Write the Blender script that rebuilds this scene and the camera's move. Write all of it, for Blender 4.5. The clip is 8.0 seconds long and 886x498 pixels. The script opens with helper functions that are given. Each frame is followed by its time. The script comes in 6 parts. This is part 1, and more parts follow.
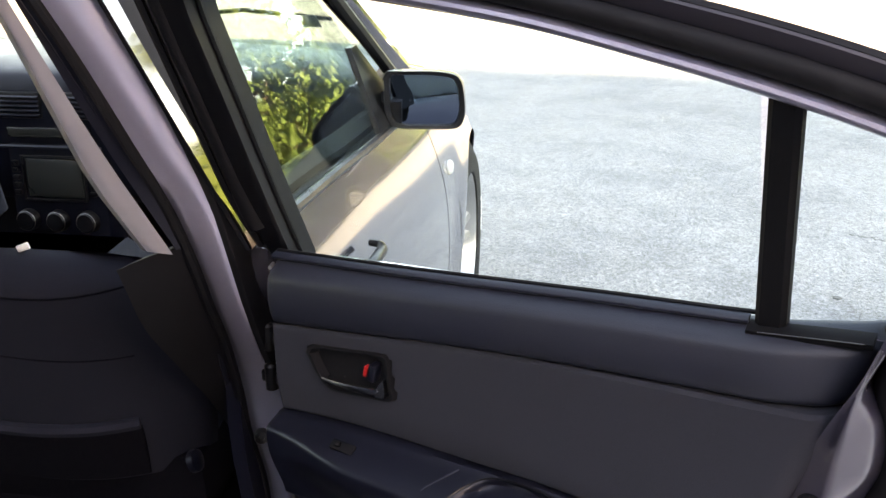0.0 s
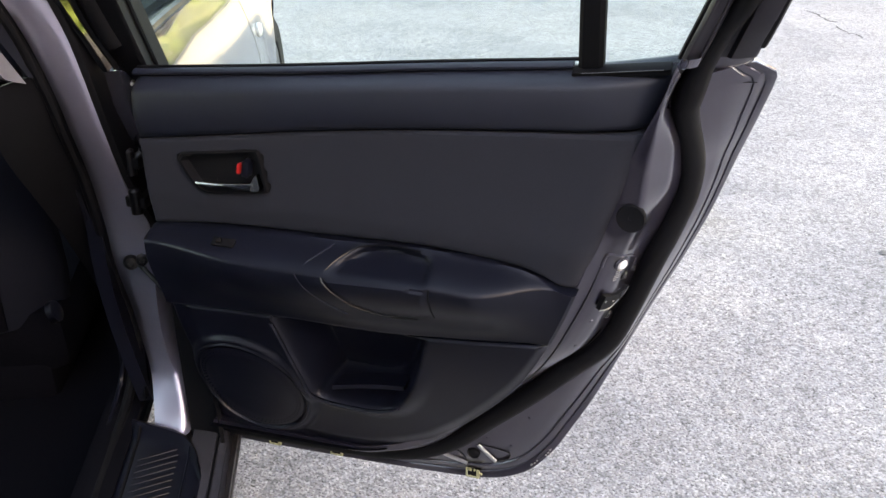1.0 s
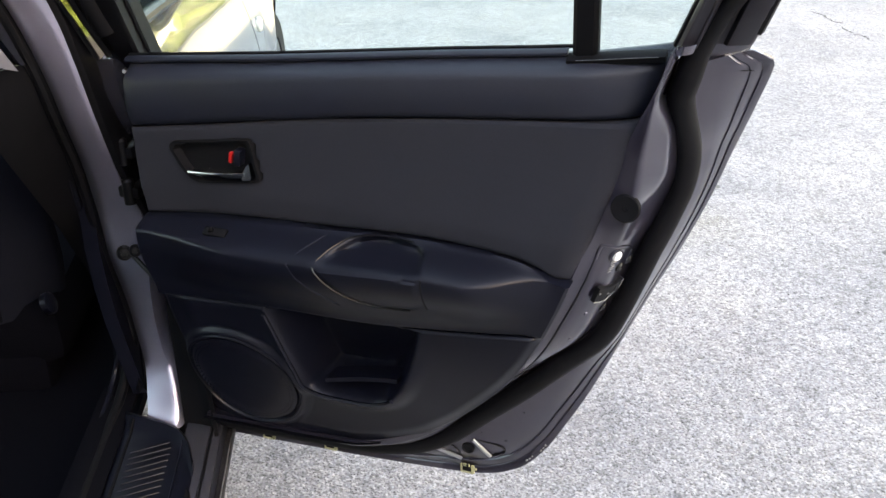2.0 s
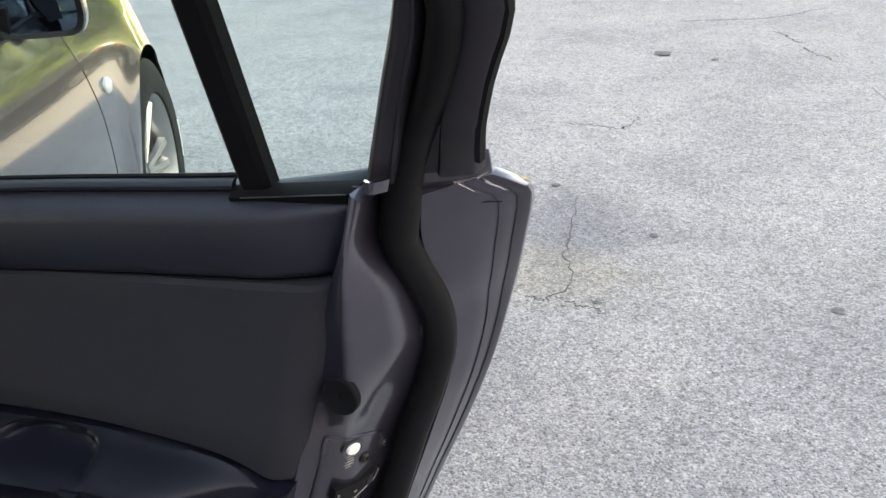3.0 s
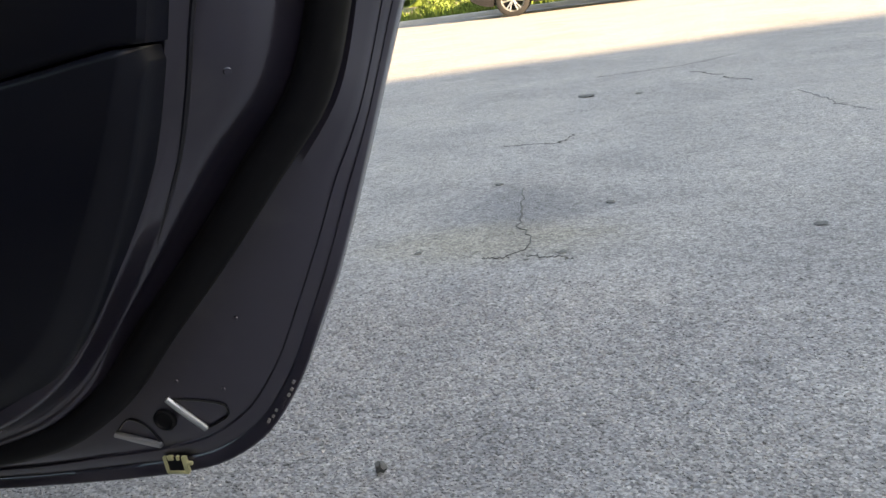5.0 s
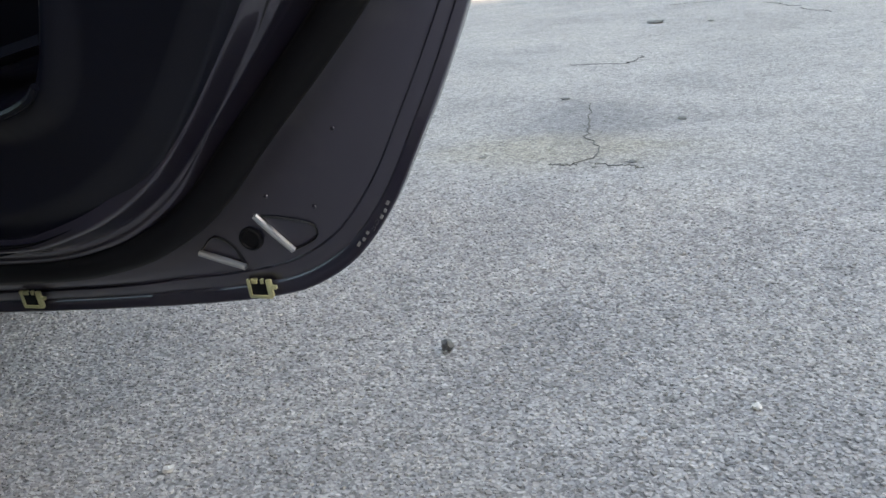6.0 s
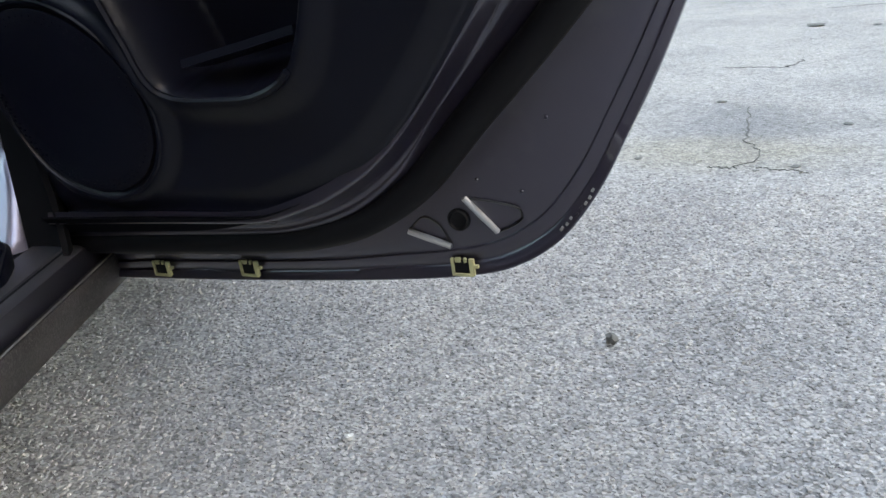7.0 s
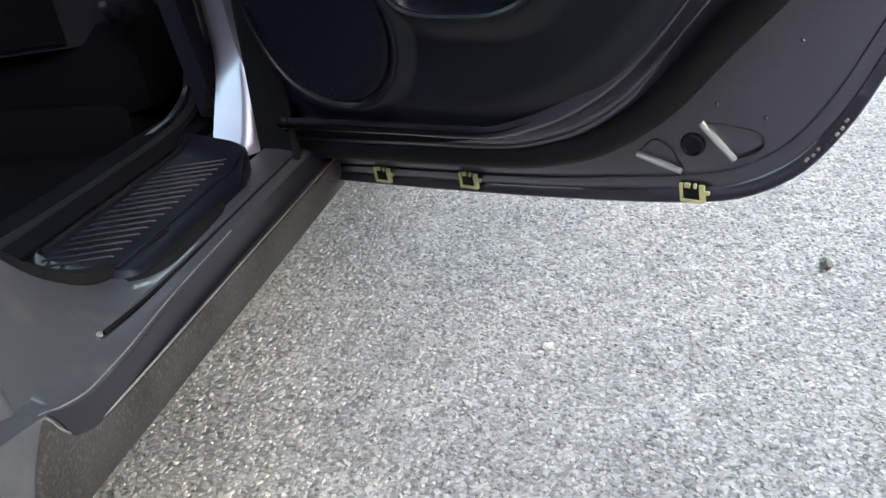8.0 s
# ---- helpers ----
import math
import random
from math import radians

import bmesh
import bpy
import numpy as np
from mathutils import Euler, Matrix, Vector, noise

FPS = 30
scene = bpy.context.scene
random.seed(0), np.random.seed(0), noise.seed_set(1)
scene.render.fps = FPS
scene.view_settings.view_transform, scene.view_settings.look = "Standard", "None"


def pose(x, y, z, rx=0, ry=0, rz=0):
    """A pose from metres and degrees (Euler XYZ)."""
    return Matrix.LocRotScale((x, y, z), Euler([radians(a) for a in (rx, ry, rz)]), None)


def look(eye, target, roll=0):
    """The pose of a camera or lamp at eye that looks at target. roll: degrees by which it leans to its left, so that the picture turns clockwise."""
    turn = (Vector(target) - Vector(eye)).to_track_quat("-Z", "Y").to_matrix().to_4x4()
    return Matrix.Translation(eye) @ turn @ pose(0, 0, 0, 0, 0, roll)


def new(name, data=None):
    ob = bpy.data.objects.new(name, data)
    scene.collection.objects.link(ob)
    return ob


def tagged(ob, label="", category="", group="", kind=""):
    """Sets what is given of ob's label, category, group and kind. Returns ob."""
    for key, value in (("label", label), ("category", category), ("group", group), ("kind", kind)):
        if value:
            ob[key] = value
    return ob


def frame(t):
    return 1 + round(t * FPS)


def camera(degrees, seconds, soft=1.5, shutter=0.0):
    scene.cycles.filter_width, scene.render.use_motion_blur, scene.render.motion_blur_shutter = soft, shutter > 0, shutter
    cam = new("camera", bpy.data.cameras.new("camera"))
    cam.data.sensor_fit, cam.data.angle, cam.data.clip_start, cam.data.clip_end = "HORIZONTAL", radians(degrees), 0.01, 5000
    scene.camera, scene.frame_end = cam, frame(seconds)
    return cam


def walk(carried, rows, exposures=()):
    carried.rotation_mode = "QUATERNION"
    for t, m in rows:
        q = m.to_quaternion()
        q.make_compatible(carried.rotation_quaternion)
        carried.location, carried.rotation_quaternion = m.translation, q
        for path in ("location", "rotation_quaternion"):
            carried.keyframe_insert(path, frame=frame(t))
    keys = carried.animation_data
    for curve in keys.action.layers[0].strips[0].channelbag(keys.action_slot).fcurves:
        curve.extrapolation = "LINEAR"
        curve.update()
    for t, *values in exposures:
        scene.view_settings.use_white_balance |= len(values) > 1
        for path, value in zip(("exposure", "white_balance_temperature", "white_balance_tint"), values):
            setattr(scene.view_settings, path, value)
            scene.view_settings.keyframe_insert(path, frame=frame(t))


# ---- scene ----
cam = camera(51.6, 8.0)
PATH = [
    (0, (0.647, -0.68, 1.228), (-0.385, 0.886, 0.533), -0.4),
    (0.5, (0.664, -0.772, 1.201), (-0.012, 0.943, 0.426), -2.7),
    (1, (0.654, -0.86, 1.156), (0.059, 0.832, 0.27), -0.5),
    (1.2, (0.647, -0.885, 1.126), (0.056, 0.808, 0.24), 0.3),
    (2.3, (0.694, -0.797, 1.149), (0.086, 0.893, 0.268), -0.5),
    (2.5, (0.743, -0.709, 1.153), (0.149, 1.0, 0.301), -0.8),
    (3, (0.807, -0.49, 1.136), (0.199, 1.219, 0.292), -2.2),
    (3.5, (0.782, -0.442, 1.035), (0.145, 1.304, 0.295), -5.8),
    (4, (0.78, -0.458, 0.814), (0.245, 1.383, 0.244), -8.1),
    (4.5, (0.763, -0.455, 0.692), (0.268, 1.419, 0.2), -8.2),
    (5.8, (0.697, -0.435, 0.536), (0.148, 1.377, -0.109), -5.6),
    (6, (0.687, -0.447, 0.529), (0.095, 1.348, -0.123), -5.5),
    (6.5, (0.665, -0.478, 0.527), (-0.049, 1.275, -0.121), -5.1),
    (7, (0.649, -0.502, 0.533), (-0.204, 1.196, -0.092), -5.6),
    (7.5, (0.636, -0.526, 0.546), (-0.382, 1.076, -0.086), -6.7),
    (8, (0.61, -0.514, 0.558), (-0.537, 0.912, -0.249), -7.0),
]
walk(cam, [(t, look(eye, target, roll)) for t, eye, target, roll in PATH],
     [(0.0, 4.0, 12800, 28), (0.3, 3.62, 12800, 27), (0.55, 3.4, 12600, 25), (1.0, 3.88, 12600, 24), (1.2, 4.0, 12600, 24), (2.5, 3.95, 12700, 20), (3.0, 3.45, 12700, 20), (3.5, 3.28, 12700, 20), (4.0, 3.08, 12400, 18), (4.7, 2.68, 11700, 17), (5.8, 2.98, 11300, 16), (6.5, 3.2, 11250, 15), (7.0, 3.43, 11300, 15), (7.5, 3.75, 11600, 15), (8.0, 4.1, 12000, 15)])

# ---- world, sun, exposure ----
SUN_UP, SUN_TURN = 20.0, 125.0
world = bpy.data.worlds.new("sky")
scene.world = world
world.use_nodes = True
wn = world.node_tree
sky = wn.nodes.new("ShaderNodeTexSky")
sky.sky_type, sky.sun_disc, sky.dust_density, sky.ozone_density = "NISHITA", False, 0.5, 2.0
sky.sun_elevation, sky.sun_rotation = radians(SUN_UP), radians(SUN_TURN)
wn.nodes["Background"].inputs["Strength"].default_value = 0.14
wn.links.new(sky.outputs[0], wn.nodes["Background"].inputs["Color"])
sun = new("sun", bpy.data.lights.new("sun", "SUN"))
sun.data.energy, sun.data.angle, sun.data.color = 5.0, radians(0.55), (1.0, 0.93, 0.80)
sun_way = Vector((math.sin(radians(SUN_TURN)) * math.cos(radians(SUN_UP)), math.cos(radians(SUN_TURN)) * math.cos(radians(SUN_UP)), math.sin(radians(SUN_UP))))
sun.matrix_world = look(sun_way * 60, (0, 0, 0))

# ---- materials ----
def shader(name, color, rough=0.5, metal=0.0, coat=0.0, spec=0.5, vary=0.0, vary_scale=6.0, grain=0.0, grain_scale=400.0,
           bump=0.0, bump_scale=500.0, stain=None, rough_vary=0.0, sheen=0.0):
    """A surface: colour with broad stains and fine grain, fine relief, wear in the gloss."""
    m = bpy.data.materials.new(name)
    m.use_nodes = True
    nt = m.node_tree
    b = nt.nodes["Principled BSDF"]
    b.inputs["Roughness"].default_value, b.inputs["Metallic"].default_value = rough, metal
    b.inputs["Coat Weight"].default_value, b.inputs["Coat Roughness"].default_value = coat, 0.035 if rough < 0.3 else 0.11
    b.inputs["Specular IOR Level"].default_value = spec
    b.inputs["Sheen Weight"].default_value = sheen
    at = nt.nodes.new("ShaderNodeTexCoord").outputs["Object"]

    def noise_of(scale, detail=3.0):
        n = nt.nodes.new("ShaderNodeTexNoise")
        n.inputs["Scale"].default_value, n.inputs["Detail"].default_value = scale, detail
        nt.links.new(at, n.inputs["Vector"])
        return n.outputs["Fac"]

    def mixed(fac, a, c):
        x = nt.nodes.new("ShaderNodeMix")
        x.data_type = "RGBA"
        if isinstance(fac, float):
            x.inputs[0].default_value = fac
        else:
            nt.links.new(fac, x.inputs[0])
        for s, v in ((x.inputs[6], a), (x.inputs[7], c)):
            if isinstance(v, tuple):
                s.default_value = (*v, 1.0)
            else:
                nt.links.new(v, s)
        return x.outputs[2]

    def spread(fac, lo, hi, a=0.0, c=1.0):
        r = nt.nodes.new("ShaderNodeMapRange")
        for k, v in zip(("From Min", "From Max", "To Min", "To Max"), (lo, hi, a, c)):
            r.inputs[k].default_value = v
        nt.links.new(fac, r.inputs["Value"])
        return r.outputs["Result"]

    out = tuple(color)
    if vary:
        out = mixed(spread(noise_of(vary_scale), 0.35, 0.65), tuple(k * (1 - vary) for k in color), tuple(min(1, k * (1 + vary)) for k in color))
    if grain:
        g = mixed(spread(noise_of(grain_scale, 1.0), 0.3, 0.7), tuple(k * (1 - grain) for k in color), tuple(min(1, k * (1 + grain)) for k in color))
        out = mixed(0.5, out, g) if vary else g
    if stain:
        tint, scale, lo, hi, amount = stain
        out = mixed(spread(noise_of(scale, 6.0), lo, hi, 0.0, amount), out, tint)
    if isinstance(out, tuple):
        b.inputs["Base Color"].default_value = (*out, 1.0)
    else:
        nt.links.new(out, b.inputs["Base Color"])
    if rough_vary:
        nt.links.new(spread(noise_of(14.0, 5.0), 0.3, 0.7, rough - rough_vary, rough + rough_vary), b.inputs["Roughness"])
    if bump:
        bp = nt.nodes.new("ShaderNodeBump")
        bp.inputs["Strength"].default_value, bp.inputs["Distance"].default_value = bump, 0.001
        nt.links.new(noise_of(bump_scale, 2.0), bp.inputs["Height"])
        nt.links.new(bp.outputs["Normal"], b.inputs["Normal"])
    return m


def clear(name, tint, gloss=0.03):
    """Window glass: light passes with a tint, the gloss grows at a low angle."""
    m = bpy.data.materials.new(name)
    m.use_nodes = True
    nt = m.node_tree
    nt.nodes.remove(nt.nodes["Principled BSDF"])
    t, g, f, p, k, x = (nt.nodes.new("ShaderNode" + n) for n in ("BsdfTransparent", "BsdfGlossy", "LayerWeight", "Math", "Math", "MixShader"))
    t.inputs["Color"].default_value = (*tint, 1.0)
    g.inputs["Roughness"].default_value, f.inputs["Blend"].default_value = 0.01, 0.5
    p.operation, p.inputs[1].default_value = "POWER", 5.0
    k.operation, k.inputs[1].default_value, k.inputs[2].default_value = "MULTIPLY_ADD", 0.95, gloss
    for a, c in ((f.outputs["Facing"], p.inputs[0]), (p.outputs[0], k.inputs[0]), (k.outputs[0], x.inputs[0]), (t.outputs[0], x.inputs[1]), (g.outputs[0], x.inputs[2]),
                 (x.outputs[0], nt.nodes["Material Output"].inputs["Surface"])):
        nt.links.new(a, c)
    return m


def asphalt(name, loose=False):
    """Worn asphalt: pale stones of about 8 mm in dark binder, broad stains, one yellowish stained hollow by the crack."""
    m = bpy.data.materials.new(name)
    m.use_nodes = True
    nt = m.node_tree
    b = nt.nodes["Principled BSDF"]
    link = nt.links.new
    at = nt.nodes.new("ShaderNodeTexCoord").outputs["Object"]

    def node(kind, **values):
        n = nt.nodes.new("ShaderNode" + kind)
        for k, v in values.items():
            n.inputs[k].default_value = v
        return n

    def ramp(fac, *stops):
        r = nt.nodes.new("ShaderNodeValToRGB")
        while len(r.color_ramp.elements) < len(stops):
            r.color_ramp.elements.new(0.5)
        for e, (p, c) in zip(r.color_ramp.elements, stops):
            e.position, e.color = p, (*c, 1.0)
        link(fac, r.inputs[0])
        return r.outputs[0]

    def mix(kind, fac, a, c):
        x = nt.nodes.new("ShaderNodeMix")
        x.data_type, x.blend_type = "RGBA", kind
        if isinstance(fac, float):
            x.inputs[0].default_value = fac
        else:
            link(fac, x.inputs[0])
        for s, v in ((x.inputs[6], a), (x.inputs[7], c)):
            if isinstance(v, tuple):
                s.default_value = (*v, 1.0)
            else:
                link(v, s)
        return x.outputs[2]

    warp = node("TexNoise", Scale=60.0, Detail=2.0)
    link(at, warp.inputs["Vector"])
    shift = nt.nodes.new("ShaderNodeVectorMath")
    shift.operation = "MULTIPLY_ADD"
    shift.inputs[1].default_value = (0.0075, 0.0075, 0.0075)
    link(warp.outputs["Color"], shift.inputs[0])
    link(at, shift.inputs[2])
    stones = node("TexVoronoi", Scale=128.0, Randomness=1.0)
    rims = node("TexVoronoi", Scale=128.0, Randomness=1.0)
    rims.feature = "DISTANCE_TO_EDGE"
    small = node("TexVoronoi", Scale=240.0, Randomness=1.0)
    for v in (stones, rims, small):
        link(shift.outputs[0], v.inputs["Vector"])
    hue = nt.nodes.new("ShaderNodeSeparateColor")
    link(stones.outputs["Color"], hue.inputs[0])
    fine = nt.nodes.new("ShaderNodeSeparateColor")
    link(small.outputs["Color"], fine.inputs[0])
    pick = nt.nodes.new("ShaderNodeNewGeometry").outputs["Random Per Island"] if loose else hue.outputs[0]
    base = ramp(pick, (0.0, (0.07, 0.07, 0.072)), (0.2, (0.17, 0.17, 0.172)), (0.4, (0.31, 0.30, 0.285)), (0.58, (0.29, 0.305, 0.32)), (0.75, (0.40, 0.385, 0.37)), (0.92, (0.43, 0.425, 0.41)), (1.0, (0.56, 0.55, 0.535)))
    chips = ramp(fine.outputs[0], (0.0, (0.05, 0.05, 0.05)), (0.25, (0.18, 0.178, 0.176)), (0.6, (0.35, 0.346, 0.34)), (1.0, (0.56, 0.555, 0.545)))
    col = mix("MIX", 0.2, mix("MIX", 0.25 if loose else 0.5, base, chips), (0.293, 0.285, 0.280))
    rim = node("MapRange", **{"From Min": 0.0, "From Max": 0.16, "To Min": 0.68, "To Max": 1.0})
    link(rims.outputs["Distance"], rim.inputs["Value"])
    col = mix("MIX", 0.12, col, (0.33, 0.33, 0.33)) if loose else mix("MULTIPLY", 1.0, col, rim.outputs[0])
    # single bright and dark chips among the rest
    flecks = node("TexVoronoi", Scale=105.0, Randomness=1.0)
    link(shift.outputs[0], flecks.inputs["Vector"])
    lot = nt.nodes.new("ShaderNodeSeparateColor")
    link(flecks.outputs["Color"], lot.inputs[0])
    spot = node("MapRange", **{"From Min": 0.28, "From Max": 0.40, "To Min": 0.8, "To Max": 0.0})
    link(flecks.outputs["Distance"], spot.inputs["Value"])
    col = mix("MULTIPLY", spot.outputs[0], col, ramp(lot.outputs[2], (0.0, (0.5, 0.5, 0.5)), (0.08, (0.65, 0.65, 0.65)), (0.11, (1.0, 1.0, 1.0)), (0.87, (1.0, 1.0, 1.0)), (0.90, (1.5, 1.49, 1.47)), (1.0, (2.0, 1.99, 1.96))))
    lumps = node("TexNoise", Scale=26.0, Detail=3.0, Roughness=0.6)
    link(at, lumps.inputs["Vector"])
    col = mix("MULTIPLY", 0.22, col, ramp(lumps.outputs["Fac"], (0.34, (0.66, 0.67, 0.69)), (0.48, (1.0, 1.0, 1.0)), (0.68, (1.14, 1.13, 1.12))))
    broad = node("TexNoise", Scale=0.9, Detail=6.0, Roughness=0.62)
    link(at, broad.inputs["Vector"])
    col = mix("MULTIPLY", 0.42, col, ramp(broad.outputs["Fac"], (0.36, (0.60, 0.61, 0.63)), (0.52, (1.0, 1.0, 1.0)), (0.72, (1.18, 1.15, 1.08))))
    patch = node("TexNoise", Scale=5.5, Detail=5.0, Roughness=0.7)
    link(at, patch.inputs["Vector"])
    col = mix("MULTIPLY", 0.4, col, ramp(patch.outputs["Fac"], (0.33, (0.7, 0.71, 0.73)), (0.55, (1.0, 1.0, 1.0))))
    clump = node("TexVoronoi", Scale=46.0, Randomness=1.0)
    link(shift.outputs[0], clump.inputs["Vector"])
    tone = nt.nodes.new("ShaderNodeSeparateColor")
    link(clump.outputs["Color"], tone.inputs[0])
    col = mix("MULTIPLY", 0.25, col, ramp(tone.outputs[1], (0.0, (0.55, 0.55, 0.56)), (0.18, (0.82, 0.82, 0.82)), (0.6, (1.0, 1.0, 1.0)), (1.0, (1.22, 1.21, 1.19))))
    drift = node("TexNoise", Scale=2.4, Detail=4.0, Roughness=0.55)
    link(at, drift.inputs["Vector"])
    col = mix("MULTIPLY", 0.35, col, ramp(drift.outputs["Fac"], (0.36, (0.72, 0.73, 0.75)), (0.5, (1.0, 1.0, 1.0)), (0.66, (1.10, 1.07, 1.02))))
    # the darker bluish patch beyond the crack
    blotch = nt.nodes.new("ShaderNodeVectorMath")
    blotch.operation = "DISTANCE"
    blotch.inputs[1].default_value = (0.54, 2.30, 0.0)
    sway = nt.nodes.new("ShaderNodeVectorMath")
    sway.operation = "MULTIPLY_ADD"
    sway.inputs[1].default_value = (0.5, 0.4, 0.0)
    link(drift.outputs["Color"], sway.inputs[0])
    link(at, sway.inputs[2])
    link(sway.outputs[0], blotch.inputs[0])
    close = node("MapRange", **{"From Min": 0.08, "From Max": 0.34, "To Min": 0.75, "To Max": 0.0})
    link(blotch.outputs["Value"], close.inputs["Value"])
    col = mix("MULTIPLY", close.outputs[0], col, (0.58, 0.60, 0.64))
    # the stained hollow
    far = nt.nodes.new("ShaderNodeVectorMath")
    far.operation = "DISTANCE"
    far.inputs[1].default_value = (0.30, 1.74, 0.0)
    wob = nt.nodes.new("ShaderNodeVectorMath")
    wob.operation = "MULTIPLY_ADD"
    wob.inputs[1].default_value = (0.3, 0.22, 0.0)
    link(patch.outputs["Color"], wob.inputs[0])
    flat = nt.nodes.new("ShaderNodeVectorMath")
    flat.operation = "MULTIPLY"
    flat.inputs[1].default_value = (0.75, 1.3, 1.0)
    lift = nt.nodes.new("ShaderNodeVectorMath")
    lift.operation = "ADD"
    lift.inputs[1].default_value = (-0.075, -0.63, 0.0)
    link(at, flat.inputs[0])
    link(flat.outputs[0], lift.inputs[0])
    link(lift.outputs[0], wob.inputs[2])
    link(wob.outputs[0], far.inputs[0])
    near = node("MapRange", **{"From Min": 0.12, "From Max": 0.30, "To Min": 0.44, "To Max": 0.0})
    link(far.outputs["Value"], near.inputs["Value"])
    col = mix("MULTIPLY", near.outputs[0], col, (0.86, 0.78, 0.56))
    col = mix("MULTIPLY", 1.0, col, (1.025, 1.0, 0.985))
    link(col, b.inputs["Base Color"])
    b.inputs["Roughness"].default_value, b.inputs["Specular IOR Level"].default_value = 0.82, 0.35
    bp = node("Bump", Strength=0.0 if loose else 0.4, Distance=0.004)
    link(rims.outputs["Distance"], bp.inputs["Height"])
    bp2 = node("Bump", Strength=0.3, Distance=0.002)
    link(small.outputs["Distance"], bp2.inputs["Height"])
    link(bp.outputs["Normal"], bp2.inputs["Normal"])
    link(bp2.outputs["Normal"], b.inputs["Normal"])
    return m


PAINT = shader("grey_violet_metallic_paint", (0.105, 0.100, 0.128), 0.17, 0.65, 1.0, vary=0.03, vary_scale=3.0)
# The same body paint, darkened for shaded jamb and sill, lightened for the pillar.
JAMB = shader("dusty_shaded_jamb_paint", (0.033, 0.030, 0.048), 0.28, 0.5, 1.0, vary=0.08, vary_scale=9.0, stain=((0.10, 0.095, 0.095), 22.0, 0.58, 0.85, 0.25))
LIT_PAINT = shader("lit_pillar_paint", (0.31, 0.30, 0.38), 0.30, 0.6, 1.0, vary=0.05, vary_scale=10.0)
SILL = shader("dusty_shaded_sill_paint", (0.057, 0.058, 0.070), 0.42, 0.35, 0.8, vary=0.08, vary_scale=12.0, grain=0.10, grain_scale=2000.0, stain=((0.20, 0.19, 0.175), 26.0, 0.55, 0.8, 0.3))
ROCKER = shader("road_dusted_paint", (0.026, 0.0235, 0.025), 0.65, 0.0, 0.0, spec=0.2, vary=0.35, vary_scale=14.0, stain=((0.110, 0.100, 0.098), 420.0, 0.50, 0.70, 0.42), bump=0.6, bump_scale=600.0)
PLASTIC = shader("black_grained_plastic", (0.0044, 0.0053, 0.0104), 0.36, spec=0.22, vary=0.15, vary_scale=8.0, bump=0.10, bump_scale=900.0, rough_vary=0.06)
VINYL = shader("dark_grained_vinyl", (0.0088, 0.0110, 0.0200), 0.50, spec=0.40, vary=0.10, vary_scale=6.0, bump=0.15, bump_scale=700.0, rough_vary=0.05)
CLOTH = shader("charcoal_woven_cloth", (0.0195, 0.0214, 0.0290), 0.9, spec=0.15, vary=0.08, vary_scale=7.0, grain=0.25, grain_scale=1400.0, bump=0.5, bump_scale=1500.0, sheen=0.0)
SEAT = shader("black_seat_cloth", (0.0090, 0.0108, 0.0180), 0.85, spec=0.10, vary=0.12, vary_scale=5.0, grain=0.2, grain_scale=900.0, bump=0.5, bump_scale=900.0, sheen=0.0)
RUBBER = shader("black_rubber", (0.0036, 0.0037, 0.0050), 0.6, spec=0.16, vary=0.2, vary_scale=18.0, stain=((0.025, 0.025, 0.027), 30.0, 0.58, 0.8, 0.35))
MATT = shader("matt_black_rubber", (0.0038, 0.0039, 0.0052), 0.85, spec=0.12, vary=0.2, vary_scale=15.0)
GLOSS_BLACK = shader("satin_black_frame", (0.0040, 0.0040, 0.0050), 0.33, spec=0.35, vary=0.15, rough_vary=0.06)
CARPET = shader("black_carpet", (0.0032, 0.0034, 0.0052), 0.95, spec=0.04, grain=0.4, grain_scale=600.0, bump=0.8, bump_scale=600.0)
CHROME = shader("satin_chrome", (0.62, 0.62, 0.63), 0.22, 1.0, vary=0.05, rough_vary=0.06)
STEEL = shader("zinc_steel", (0.42, 0.41, 0.39), 0.4, 0.9, vary=0.15, vary_scale=40.0)
WHITE = shader("white_plastic", (0.78, 0.78, 0.76), 0.45, vary=0.04)
TRIM_LIGHT = shader("pale_grey_pillar_trim", (0.165, 0.158, 0.175), 0.6, vary=0.05, bump=0.3, bump_scale=800.0)
RED = shader("red_plastic", (0.55, 0.02, 0.02), 0.4, vary=0.05)
CLIP = shader("yellowed_plastic_clip", (0.36, 0.345, 0.19), 0.5, vary=0.12, vary_scale=60.0)
SCREEN = shader("dark_glossy_screen", (0.02, 0.022, 0.022), 0.12, spec=0.6, vary=0.1)
ALLOY = shader("silver_alloy", (0.40, 0.41, 0.42), 0.3, 0.85, vary=0.05)
TYRE = shader("tyre_rubber", (0.012, 0.012, 0.013), 0.7, spec=0.2, vary=0.2, stain=((0.035, 0.033, 0.03), 14.0, 0.5, 0.8, 0.4))
# Body paint darkened for the shade on the rear post and outer flange.
FRAME_SHADED = shader("shaded_frame_paint", (0.014, 0.0122, 0.019), 0.5, 0.2, 0.0, vary=0.1, vary_scale=12.0)
POST_GLOSS = shader("gloss_black_post_cover", (0.008, 0.008, 0.009), 0.07, spec=0.6, coat=1.0, vary=0.1)
# Body paint darkened to the shade inside the sill gutter and jamb groove.
RECESS_SHADE = shader("shaded_recess_paint", (0.010, 0.0098, 0.0155), 0.42, 0.1, 0.12, spec=0.35, vary=0.2, vary_scale=30.0)
GLASS = clear("green_tinted_glass", (0.875, 0.965, 0.96))
